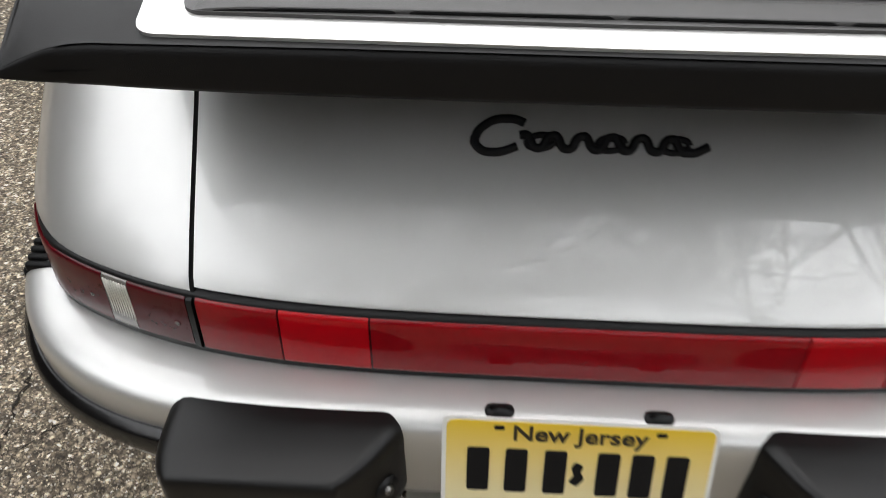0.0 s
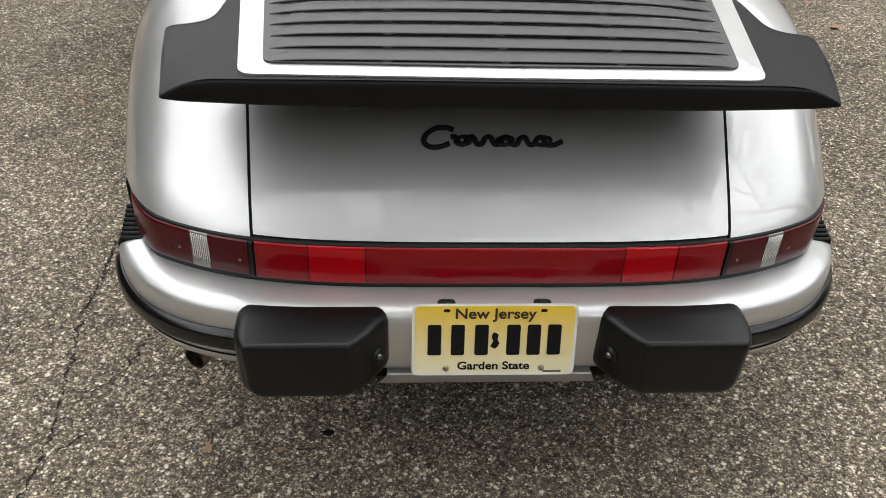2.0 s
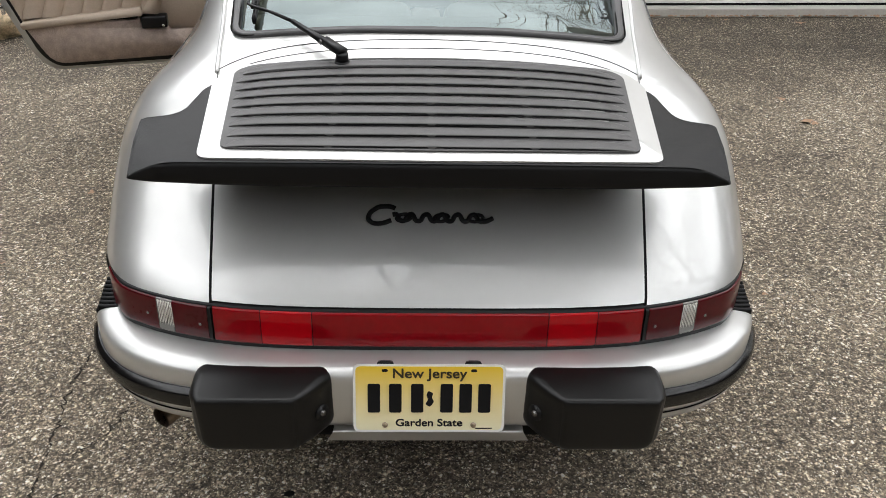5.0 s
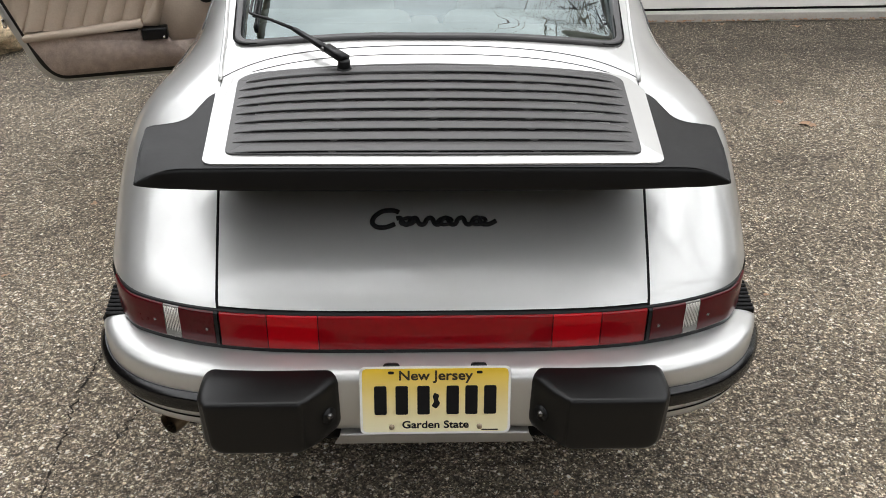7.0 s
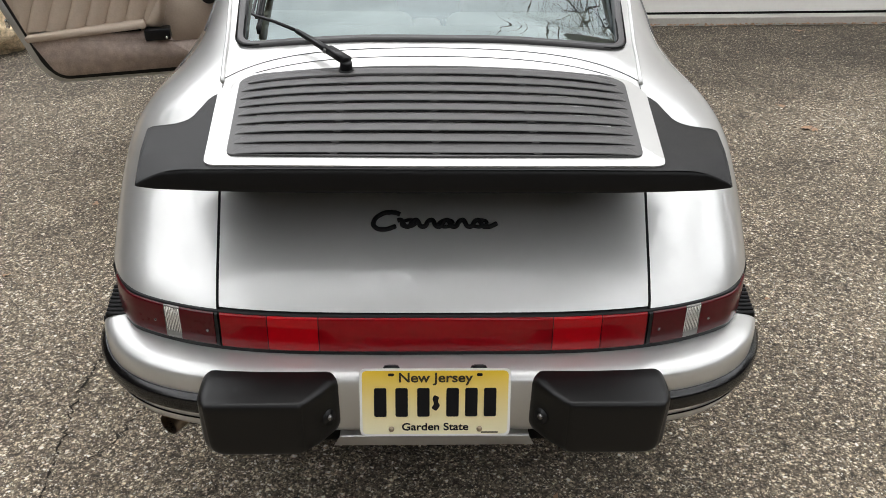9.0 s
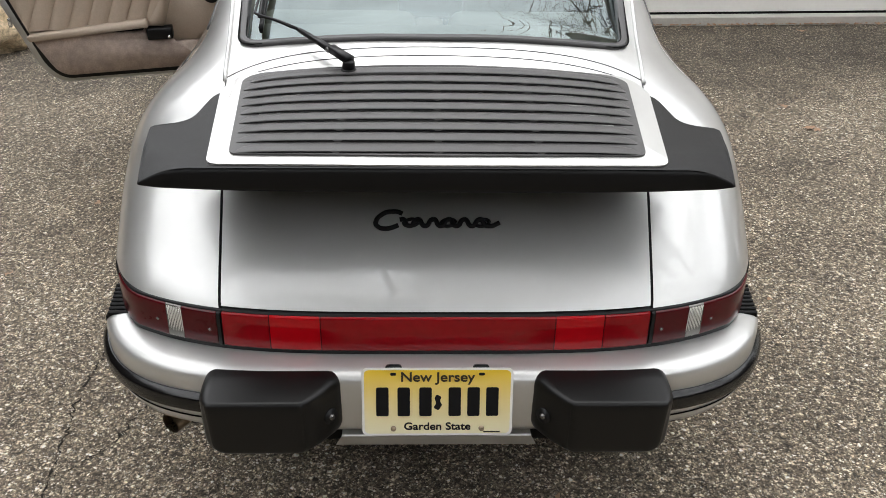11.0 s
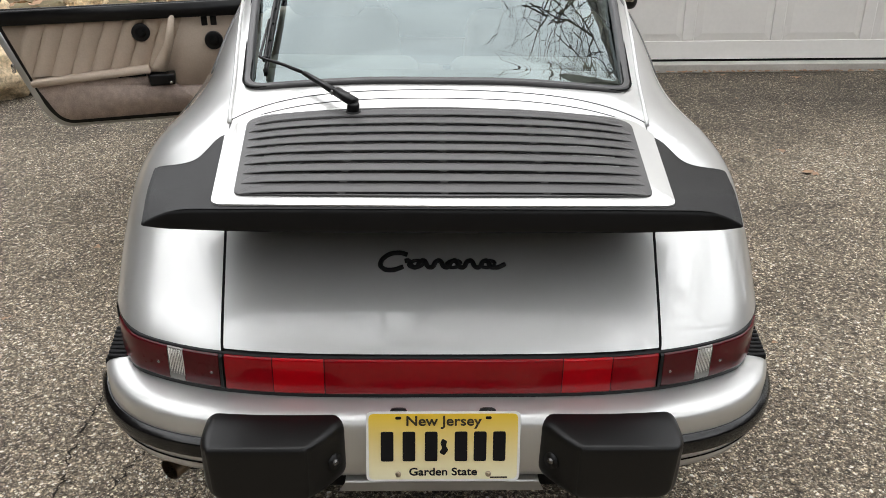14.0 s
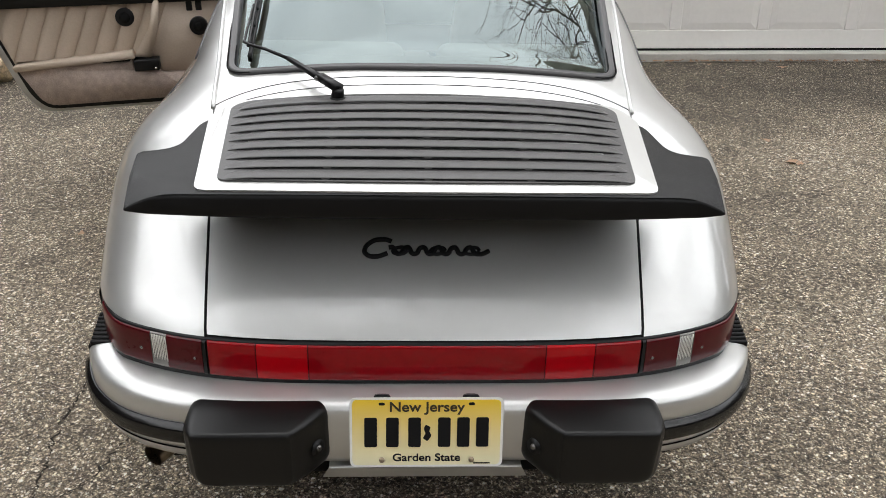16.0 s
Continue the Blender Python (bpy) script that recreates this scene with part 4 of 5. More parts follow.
def flank(side):
    def project(p):
        o = np.stack([0 * p[:, 0], p[:, 0], p[:, 1]], -1)
        return cast(o, np.array([side, 0, 0.0]), 1.2)
    return project


def windows():
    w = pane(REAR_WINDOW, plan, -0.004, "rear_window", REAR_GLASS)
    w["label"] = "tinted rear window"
    seal_round(REAR_WINDOW, plan, 0.0105, 0.006)
    rim = np.array(REAR_WINDOW)
    nearest = 0.012 / np.abs(rim - rim.mean(0)).max(0)
    for grow, r in ((1 + nearest, 0.0022), (1 - 0.75 * nearest, 0.0024)):
        loop = rim.mean(0) + (rim - rim.mean(0)) * grow
        q = on_skin(plan(np.vstack([loop, loop[:1]])), 0.006)
        part("seal_edge", sweep([tuple(v) for v in q], ring(r, 6), caps=False), GAP, CAR)
    pane(WINDSCREEN, plan, -0.004, "windscreen", SIDE_GLASS)
    seal_round(WINDSCREEN, plan, 0.018, 0.006)
    for s in (-1, 1):
        outline = SIDE_WINDOW if s > 0 else rounded([(0.98, 0.935), (1.50, 0.93), (1.60, 1.21), (1.35, 1.16)], [0.06, 0.03, 0.03, 0.12])
        pane(outline, flank(s), -0.004, "side_window", SIDE_GLASS)
        seal_round(outline, flank(s), 0.008, 0.002, lift=0.001)


windows()


def wiper():
    w = empty("rear_wiper", CAR)
    base = Vector((-0.199, 0.526, float(tray(-0.199, 0.526)) + 0.004))
    part("pivot_foot", disc(base + Vector((0, 0, 0.001)), (0, 0, 1), 0.021, 0.008, 0.017, n=24), RUBBER, w)
    part("pivot_cap", disc(base + Vector((0, 0, 0.014)), (0.1, -0.25, 1), 0.0155, 0.024, 0.0135, n=28, bevel=0.004), TRIM_BLACK, w)
    elbow = Vector(top_of(-0.452, 0.80)) + Vector((0, -0.01, 0.032))
    mid = base.lerp(elbow, 0.5) + Vector((0, 0, 0.014))
    channel = lambda a, b: rounded([(-a, -b), (a, -b), (a, b), (-a, b)], min(a, b) * 0.5, 2)
    head = base + Vector((0.003, -0.004, 0.026))
    knee = base.lerp(mid, 0.34) + Vector((0, 0, 0.023))
    part("arm_head", sweep([head, head.lerp(knee, 0.5), knee], lambda t: channel(0.0125 - 0.0015 * t, 0.0085)), TRIM_BLACK, w)
    part("hinge_pin", disc(knee + Vector((0, 0, -0.002)), (knee - head).cross(Vector((0, 0, 1))), 0.0062, 0.025, n=16), BOLT, w)
    path = [knee.lerp(head, 0.12) + Vector((0, 0, -0.003)), base.lerp(mid, 0.62) + Vector((0, 0, 0.017)), mid + Vector((0, 0, 0.012))]
    part("arm_root", sweep(path, lambda t: channel(0.0095 - 0.0045 * t, 0.0065 - 0.002 * t)), TRIM_BLACK, w)
    tip = Vector(top_of(-0.452, 0.97)) + Vector((0, -0.005, 0.028))
    bend = [mid + Vector((0, 0, 0.012)), mid.lerp(elbow, 0.5) + Vector((0, 0, 0.008)), elbow.lerp(mid, 0.12), elbow, elbow.lerp(tip, 0.15), elbow.lerp(tip, 0.55), tip]
    part("arm", sweep(bend, lambda t: ring(0.0044 - 0.0012 * t, 8)), TRIM_BLACK, w)
    ys = np.linspace(0.755, 1.20, 24)
    xs = -0.432 - 0.03 * (ys - 0.76)
    q = on_skin(top_of(xs, ys), 0.012)
    part("blade", sweep([tuple(v) for v in q], [(-0.0035, -0.012), (0.0035, -0.012), (0.005, 0.004), (-0.005, 0.004)]), RUBBER, w)
    q2 = on_skin(top_of(xs - 0.004, ys), 0.024)
    part("blade_carrier", sweep([tuple(v) for v in q2[2:]], ring(0.0045, 6)), TRIM_BLACK, w)
    for k in range(3, 24, 4):
        part("claw", sweep([tuple(q[k] + np.array([0, 0, 0.004])), tuple(q2[k])], ring(0.004, 6)), TRIM_BLACK, w)


wiper()


# ---- car: under and inside ----
def exhaust():
    e = empty("exhaust_pipe", CAR)
    path = [(-0.46, 0.36, 0.275), (-0.53, 0.22, 0.275), (-0.592, 0.120, 0.272)]
    bm = sweep(path, ring(0.025, 20), caps=False)
    sweep(path, ring(0.0225, 20), bm, caps=False)
    part("tail_pipe", bm, STEEL, e, "stained steel pipe")
    part("pipe_mouth", disc((-0.57, 0.155, 0.273), (-0.5, -0.85, 0), 0.022, 0.006), GAP, e)
    part("silencer", box(-0.42, 0.42, 0.20, 0.44, 0.20, 0.38, 0.06, 3), GAP, CAR, "dark silencer")


exhaust()


def wheels():
    for i, y in enumerate(AXLES):
        for s in (-1, 1):
            w = empty("wheel", CAR)
            x = s * (0.70 if i == 0 else 0.685)
            lift = 0.312 + s * 0.0205 + 0.002
            tyre = bmesh.new()
            prof = [(-0.10, 0.205), (-0.105, 0.25), (-0.10, 0.295), (-0.08, 0.31), (0.08, 0.31), (0.10, 0.295), (0.105, 0.25), (0.10, 0.205)]
            rows = [[(x + a, y + r * math.cos(t), lift + r * math.sin(t)) for a, r in prof] for t in np.linspace(0, 2 * math.pi, 40, endpoint=False)]
            sheet(np.array(rows), tyre, wrap_u=True, wrap_v=True)
            part("tyre", tyre, TYRE, w)
            part("rim", disc((x + s * 0.03, y, lift), (s, 0, 0), 0.205, 0.12, 0.19, n=30, bevel=0.01), ALLOY, w)
            part("hub_cap", disc((x + s * 0.09, y, lift), (s, 0, 0), 0.04, 0.03, 0.03, n=20), ALLOY, w)
    part("underbody", box(-0.70, 0.70, 0.35, 4.0, 0.18, 0.30, 0.03), GAP, CAR, "dark underbody")


wheels()


def interior():
    part("cabin_floor", box(-0.66, 0.66, 1.0, 3.0, 0.30, 0.34, 0.01), CARPET, CAR)
    part("rear_shelf", box(-0.56, 0.56, 0.80, 1.25, 0.86, 0.90, 0.02), LEATHER, CAR, "tan leather rear shelf")
    for s in (-1, 1):
        part("rear_seat_back", box(s * 0.29 - 0.24, s * 0.29 + 0.24, 1.24, 1.33, 0.50, 0.93, 0.04, 3), LEATHER, CAR, "tan leather")
        seat = empty("front_seat", CAR)
        cx = s * 0.36
        back = box(cx - 0.24, cx + 0.24, 1.72, 1.86, 0.46, 1.02, 0.06, 3)
        for v in back.verts:
            v.co.y -= (v.co.z - 0.46) * 0.28
        part("seat_back", back, LEATHER, seat)
        part("cushion", box(cx - 0.25, cx + 0.25, 1.78, 2.28, 0.40, 0.54, 0.05, 3), LEATHER, seat)
        part("head_rest", box(cx - 0.13, cx + 0.13, 1.52, 1.64, 1.00, 1.16, 0.05, 3), LEATHER, seat)
        for d in (-0.2, 0.2):
            b = box(cx + d - 0.045, cx + d + 0.045, 1.66, 1.80, 0.55, 0.92, 0.035, 2)
            for v in b.verts:
                v.co.y -= (v.co.z - 0.55) * 0.25 - 0.06
            part("bolster", b, LEATHER, seat)
    part("tunnel", box(-0.07, 0.07, 1.20, 2.60, 0.33, 0.62, 0.03, 2), LEATHER, CAR)
    part("dashboard", box(-0.64, 0.64, 2.52, 2.85, 0.74, 0.93, 0.05, 3), DARK_LINING, CAR, "dark dashboard")
    wheel = empty("steering_wheel", CAR)
    bm = bmesh.new()
    c, tilt = Vector((-0.36, 2.36, 0.84)), Euler((radians(62), 0, 0)).to_matrix()
    rows = [[tuple(c + tilt @ Vector(((0.185 + 0.015 * math.cos(a)) * math.cos(t), (0.185 + 0.015 * math.cos(a)) * math.sin(t), 0.015 * math.sin(a)))) for a in np.linspace(0, 2 * math.pi, 8, endpoint=False)] for t in np.linspace(0, 2 * math.pi, 40, endpoint=False)]
    sheet(np.array(rows), bm, wrap_u=True, wrap_v=True)
    part("rim", bm, DARK_LINING, wheel)
    part("hub", disc(c, tilt @ Vector((0, 0, 1)), 0.06, 0.03, n=20, bevel=0.006), DARK_LINING, wheel)
    for a in (20, 160, 270):
        d = tilt @ Vector((math.cos(radians(a)), math.sin(radians(a)), 0))
        part("spoke", sweep([tuple(c), tuple(c + d * 0.18)], ring(0.014, 8, 0.006)), DARK_LINING, wheel)


interior()


def door():
    """The driver's door, swung open; u runs from the hinge to its rear edge, v up, w out of its inner face."""
    d = empty("door", CAR)
    hinge, along = Vector((-0.80, 2.74, 0)), Vector((-0.97, -0.241, 0)).normalized()
    inward = Vector((along.y, -along.x, 0))
    inward = inward if inward.y < 0 else -inward
    m = Matrix((((along.x), 0, inward.x, hinge.x), (along.y, 0, inward.y, hinge.y), (0, 1, 0, 0), (0, 0, 0, 1)))
    m = CAR.matrix_world.inverted() @ m

    def put(name, bm, mat, parent=d, label="", smooth=True):
        bmesh.ops.transform(bm, matrix=m, verts=bm.verts)
        return part(name, bm, mat, parent, label, smooth)

    def plate(outline, w0, w1, bevel=0.0, seg=2):
        bm = slab(outline, lambda x, y: w1, lambda x, y: w0)
        return bevelled(bm, bevel, seg) if bevel else bm

    skin_out = rounded([(0.02, 0.355), (1.115, 0.347), (1.185, 0.42), (1.345, 0.86), (1.325, 0.893), (0.02, 0.893)], [0.04, 0.10, 0.05, 0.04, 0.01, 0.02], 5)
    put("door_skin", plate(skin_out, -0.105, -0.022, 0.012), PAINT, label="silver painted door skin")
    shut = rounded([(0.05, 0.372), (1.09, 0.366), (1.155, 0.43), (1.305, 0.86), (1.29, 0.905), (0.05, 0.905)], [0.03, 0.09, 0.05, 0.03, 0.01, 0.02], 5)
    put("door_seal", plate(shut, -0.022, -0.002, 0.006), TRIM_BLACK, label="black rubber door seal")
    put("sill_trim", plate(rounded([(0.06, 0.838), (1.285, 0.838), (1.29, 0.90), (0.06, 0.905)], 0.01, 3), -0.004, 0.035, 0.012, 3), TRIM_BLACK, label="black padded window sill")
    upper = [(0.10, 0.42), (1.12, 0.42), (1.195, 0.585), (1.278, 0.836), (0.10, 0.836)]
    put("upper_panel", plate(rounded(upper, 0.012, 3), -0.004, 0.004, 0.003), LEATHER, label="tan leather panel")
    # pleats of the upper panel
    for k in range(8):
        u0 = 0.60 + k * 0.085
        lean = lambda v: (0.60 - v) * 0.45
        n = 9
        rows = []
        for v in np.linspace(0.60, 0.834, 6):
            rows.append([(min(u0 + lean(v) + 0.085 * t, 1.19 + (v - 0.585) * 0.33), v, 0.004 + 0.014 * math.sin(math.pi * t) ** 0.5) for t in np.linspace(0, 1, n)])
        put("pleat", sheet(np.array(rows)), LEATHER)
    shelf = [(0.66, 0.600), (1.182, 0.566), (1.192, 0.590), (0.67, 0.630)]
    put("armrest", plate(rounded(shelf, 0.006, 3), 0.0, 0.085, 0.005, 2), LEATHER, label="tan leather armrest")
    pocket = rounded([(0.40, 0.515), (0.55, 0.515), (0.565, 0.538), (0.675, 0.538), (0.68, 0.588), (1.174, 0.565), (1.088, 0.397), (0.40, 0.405)], [0, 0.01, 0.01, 0.01, 0.01, 0.01, 0.06, 0], 4)
    put("door_pocket", plate(pocket, 0.0, 0.060, 0.014, 3), CARPET, label="tan carpeted door pocket")
    put("pocket_slot", box(0.685, 0.82, 0.586, 0.597, 0.05, 0.078, 0.003), GAP, label="dark slot")
    grip = [(0.59, 0.592), (0.668, 0.60), (0.645, 0.635), (0.588, 0.72), (0.548, 0.85), (0.522, 0.85), (0.545, 0.72), (0.575, 0.635)]
    put("pull_handle", plate(rounded(grip, 0.015, 4), 0.0, 0.045, 0.008, 2), LEATHER, label="tan pull handle")
    put("latch_box", box(0.558, 0.672, 0.538, 0.590, 0.0, 0.078, 0.006), TRIM_BLACK, label="black latch housing")
    put("latch_button", disc((0.575, 0.55, 0.08), (0, 0, 1), 0.006, 0.006, n=14), CHROME)
    for u, v, r in ((0.684, 0.777, 0.044), (0.361, 0.722, 0.044)):
        sp = put("speaker", disc((u, v, 0.012), (0, 0, 1), r, 0.03, r * 0.93, n=32, bevel=0.004), TRIM_BLACK, label="round black speaker")
        put("speaker_cone", disc((u, v, 0.029), (0, 0, 1), r * 0.55, 0.004, r * 0.3, n=24), GAP, sp)
    for u in (0.394, 0.352):
        put("window_switch", box(u - 0.014, u + 0.014, 0.792, 0.834, 0.0, 0.012, 0.003), TRIM_BLACK)
    put("striker", box(1.262, 1.275, 0.62, 0.66, -0.02, 0.004, 0.002), CHROME)
    frame_path = [(1.30, 0.91, -0.06), (1.22, 1.06, -0.09), (1.12, 1.20, -0.13), (1.02, 1.245, -0.145), (0.60, 1.245, -0.145), (0.10, 0.95, -0.07)]
    pts = [m @ Vector(p) for p in frame_path]
    part("window_frame", sweep([tuple(p) for p in pts], ring(0.014, 8)), TRIM_BLACK, d, "black window frame")


door()


def nose():
    for s in (-1, 1):
        lamp = empty("headlight", CAR)
        part("ring", disc((s * 0.60, 3.975, 0.685), (0, 1, 0.35), 0.10, 0.03, n=30, bevel=0.006), CHROME, lamp)
        part("lens", disc((s * 0.60, 3.99, 0.69), (0, 1, 0.35), 0.088, 0.02, 0.07, n=30), CLEAR_LENS, lamp)
    # the passenger's mirror; the driver's one swings out with the open door
    mirror = empty("door_mirror", CAR)
    part("mirror_housing", box(0.775, 0.915, 2.40, 2.50, 0.897, 1.01, 0.035, 4), TRIM_BLACK, mirror, "black mirror housing")
    part("mirror_stem", sweep([(0.74, 2.47, 0.90), (0.81, 2.45, 0.95)], ring(0.02, 8)), TRIM_BLACK, mirror)
    part("mirror_face", box(0.80, 0.89, 2.396, 2.402, 0.935, 0.99), CHROME, mirror)
    front = empty("front_bumper", CAR)
    xs = np.linspace(-0.76, 0.76, 60)
    rows = []
    for x in xs:
        y = 4.20 - 0.9 * abs(x) ** 4
        rows.append([(x, y - 0.12, 0.50), (x, y - 0.01, 0.49), (x, y, 0.46), (x, y, 0.36), (x, y - 0.03, 0.28)])
    part("bumper_shell", sheet(np.array(rows)), PAINT, front)


nose()


# ---- ground details ----
def crack(points, width, seed):
    """A jagged crack in the asphalt."""
    rng = random.Random(seed)
    pts = []
    for (x0, y0), (x1, y1) in zip(points[:-1], points[1:]):
        n = max(2, int(math.hypot(x1 - x0, y1 - y0) / 0.011))
        for k in range(n):
            t = k / n
            pts.append((x0 + (x1 - x0) * t + rng.gauss(0, 0.0045), y0 + (y1 - y0) * t + rng.gauss(0, 0.0045)))
    bm = bmesh.new()
    rows = []
    for i, (x, y) in enumerate(pts):
        w = width * rng.uniform(0.05, 1.0) ** 1.3
        a, b = pts[max(i - 1, 0)], pts[min(i + 1, len(pts) - 1)]
        d = Vector((b[0] - a[0], b[1] - a[1])).normalized()
        rows.append([(x - d.y * w, y + d.x * w, 0.0035), (x + d.y * w, y - d.x * w, 0.0035)])
    sheet(np.array(rows), bm)
    return tagged(part("crack", bm, CRACK_DIRT), "dark jagged crack in the asphalt", "crack", kind="structure")


def grit():
    """Light stones of the worn surface that stand a little proud of the binder."""
    rng = np.random.default_rng(12)
    near, wide = 26000, 16000
    x = np.concatenate([rng.uniform(-1.9, 2.0, near), rng.uniform(-3.2, 3.6, wide)])
    y = np.concatenate([rng.uniform(-0.75, 1.3, near), rng.uniform(0.6, 4.6, wide)])
    n = near + wide
    r = rng.uniform(0.0016, 0.0034, n) * np.where(rng.random(n) < 0.06, 1.7, 1.0)
    turn = rng.uniform(0, 2 * math.pi, n)
    corners = np.arange(5) * 2 * math.pi / 5
    reach = r[:, None] * rng.uniform(0.65, 1.2, (n, 5))
    long = rng.uniform(0.55, 1.0, n)[:, None]
    cx, cy = reach * np.cos(corners), reach * np.sin(corners) * long
    px = x[:, None] + cx * np.cos(turn)[:, None] - cy * np.sin(turn)[:, None]
    py = y[:, None] + cx * np.sin(turn)[:, None] + cy * np.cos(turn)[:, None]
    rim = np.stack([px, py, np.full_like(px, 0.0005)], -1)
    cap = np.stack([x[:, None] + (px - x[:, None]) * 0.6, y[:, None] + (py - y[:, None]) * 0.6, np.repeat((0.0008 + 0.35 * r)[:, None], 5, 1)], -1)
    verts = np.concatenate([rim, cap], 1).reshape(-1, 3)
    faces = []
    for i in range(n):
        b = i * 10
        faces.append((b + 5, b + 6, b + 7, b + 8, b + 9))
        faces += [(b + k, b + (k + 1) % 5, b + 5 + (k + 1) % 5, b + 5 + k) for k in range(5)]
    me = bpy.data.meshes.new("grit")
    me.from_pydata(verts.tolist(), [], faces)
    me.materials.append(GRIT)
    tagged(new("grit", me), "pale stones standing proud in the worn asphalt", "grit", kind="stuff")


def tar_spot(x, y, r, seed):
    """A small black spot of old tar on the asphalt."""
    rng = random.Random(seed)
    bm = bmesh.new()
    mid = bm.verts.new((x, y, 0.005))
    out = [bm.verts.new((x + r * rng.uniform(0.5, 1.1) * math.cos(a), y + 0.8 * r * rng.uniform(0.5, 1.1) * math.sin(a), 0.002)) for a in np.linspace(0, 2 * math.pi, 16, endpoint=False)]
    for i in range(16):
        bm.faces.new((mid, out[i], out[(i + 1) % 16]))
    return tagged(part("tar_spot", bm, GAP), "small black tar spot on the asphalt", "tar spot")


def litter():
    rng = random.Random(4)

    def leaf(x, y, size, turn, name="dead_leaf"):
        bm = bmesh.new()
        n = 14
        out = []
        for i in range(n):
            a = 2 * math.pi * i / n
            r = size * (0.55 + 0.45 * abs(math.cos(1.5 * a))) * rng.uniform(0.8, 1.1)
            out.append((r * math.cos(a), 0.6 * r * math.sin(a)))
        c = bm.verts.new((0, 0, 0.006))
        vs = [bm.verts.new((px, py, 0.004 + 0.25 * size * rng.random())) for px, py in out]
        for i in range(n):
            bm.faces.new((c, vs[i], vs[(i + 1) % n]))
        ob = part(name, bm, LEAF)
        ob.matrix_world = pose(x, y, 0, 0, 0, turn)
        return tagged(ob, "dry brown leaf lying on the asphalt", "leaf", "leaves on the driveway")

    leaf(1.80, 2.74, 0.042, 20)
    leaf(1.83, 2.72, 0.03, 80)
    leaf(2.45, 4.75, 0.05, 10)
    leaf(1.95, 4.85, 0.025, 40)
    leaf(-1.62, 1.25, 0.02, 40)
    leaf(-0.62, 0.10, 0.018, 100)
    leaf(3.1, 4.3, 0.03, 0)
    leaf(-0.454, 0.098, 0.014, 15)
    leaf(0.283, 0.168, 0.012, 70)
    leaf(-1.529, 1.861, 0.024, 110)
    leaf(1.779, 3.089, 0.032, 150)
    for k in range(26):
        leaf(rng.uniform(-2.2, 2.6), rng.uniform(-0.2, 4.4), rng.uniform(0.006, 0.016), rng.uniform(0, 360))
    # debris against the sill
    bm = bmesh.new()
    for k in range(420):
        x, y = rng.uniform(0.6, 5.0), GARAGE_Y - 0.105 - abs(rng.gauss(0, 0.018))
        s, a = rng.uniform(0.006, 0.02), rng.uniform(0, 6.3)
        vs = [bm.verts.new((x + s * math.cos(a + t), y + 0.6 * s * math.sin(a + t), 0.006 + rng.random() * 0.014)) for t in (0, 1.3, 3.0, 4.4)]
        bm.faces.new(vs)
    tagged(part("leaf_debris", bm, LEAF), "brown leaf debris along the garage sill", "leaf debris", kind="stuff")


def boulder(x, y, z, r, seed, name="boulder"):
    bm = bmesh.new()
    bmesh.ops.create_icosphere(bm, subdivisions=4, radius=1)
    off = Vector((seed * 3.7, seed * 1.3, 0))
    for v in bm.verts:
        k = 1 + 0.30 * noise.noise(v.co * 1.3 + off) + 0.30 * abs(noise.noise(v.co * 2.6 + off)) + 0.16 * noise.noise(v.co * 7 + off) + 0.06 * noise.noise(v.co * 19 + off)
        v.co = Vector((v.co.x * r * k * 1.25, v.co.y * r * k, v.co.z * r * k * 0.85))
    ob = part(name, bm, STONE)
    ob.matrix_world = pose(x, y, z, 0, 0, seed * 50)
    return tagged(ob, "rough tan fieldstone of the low retaining wall", "boulder", "stones of the retaining wall")


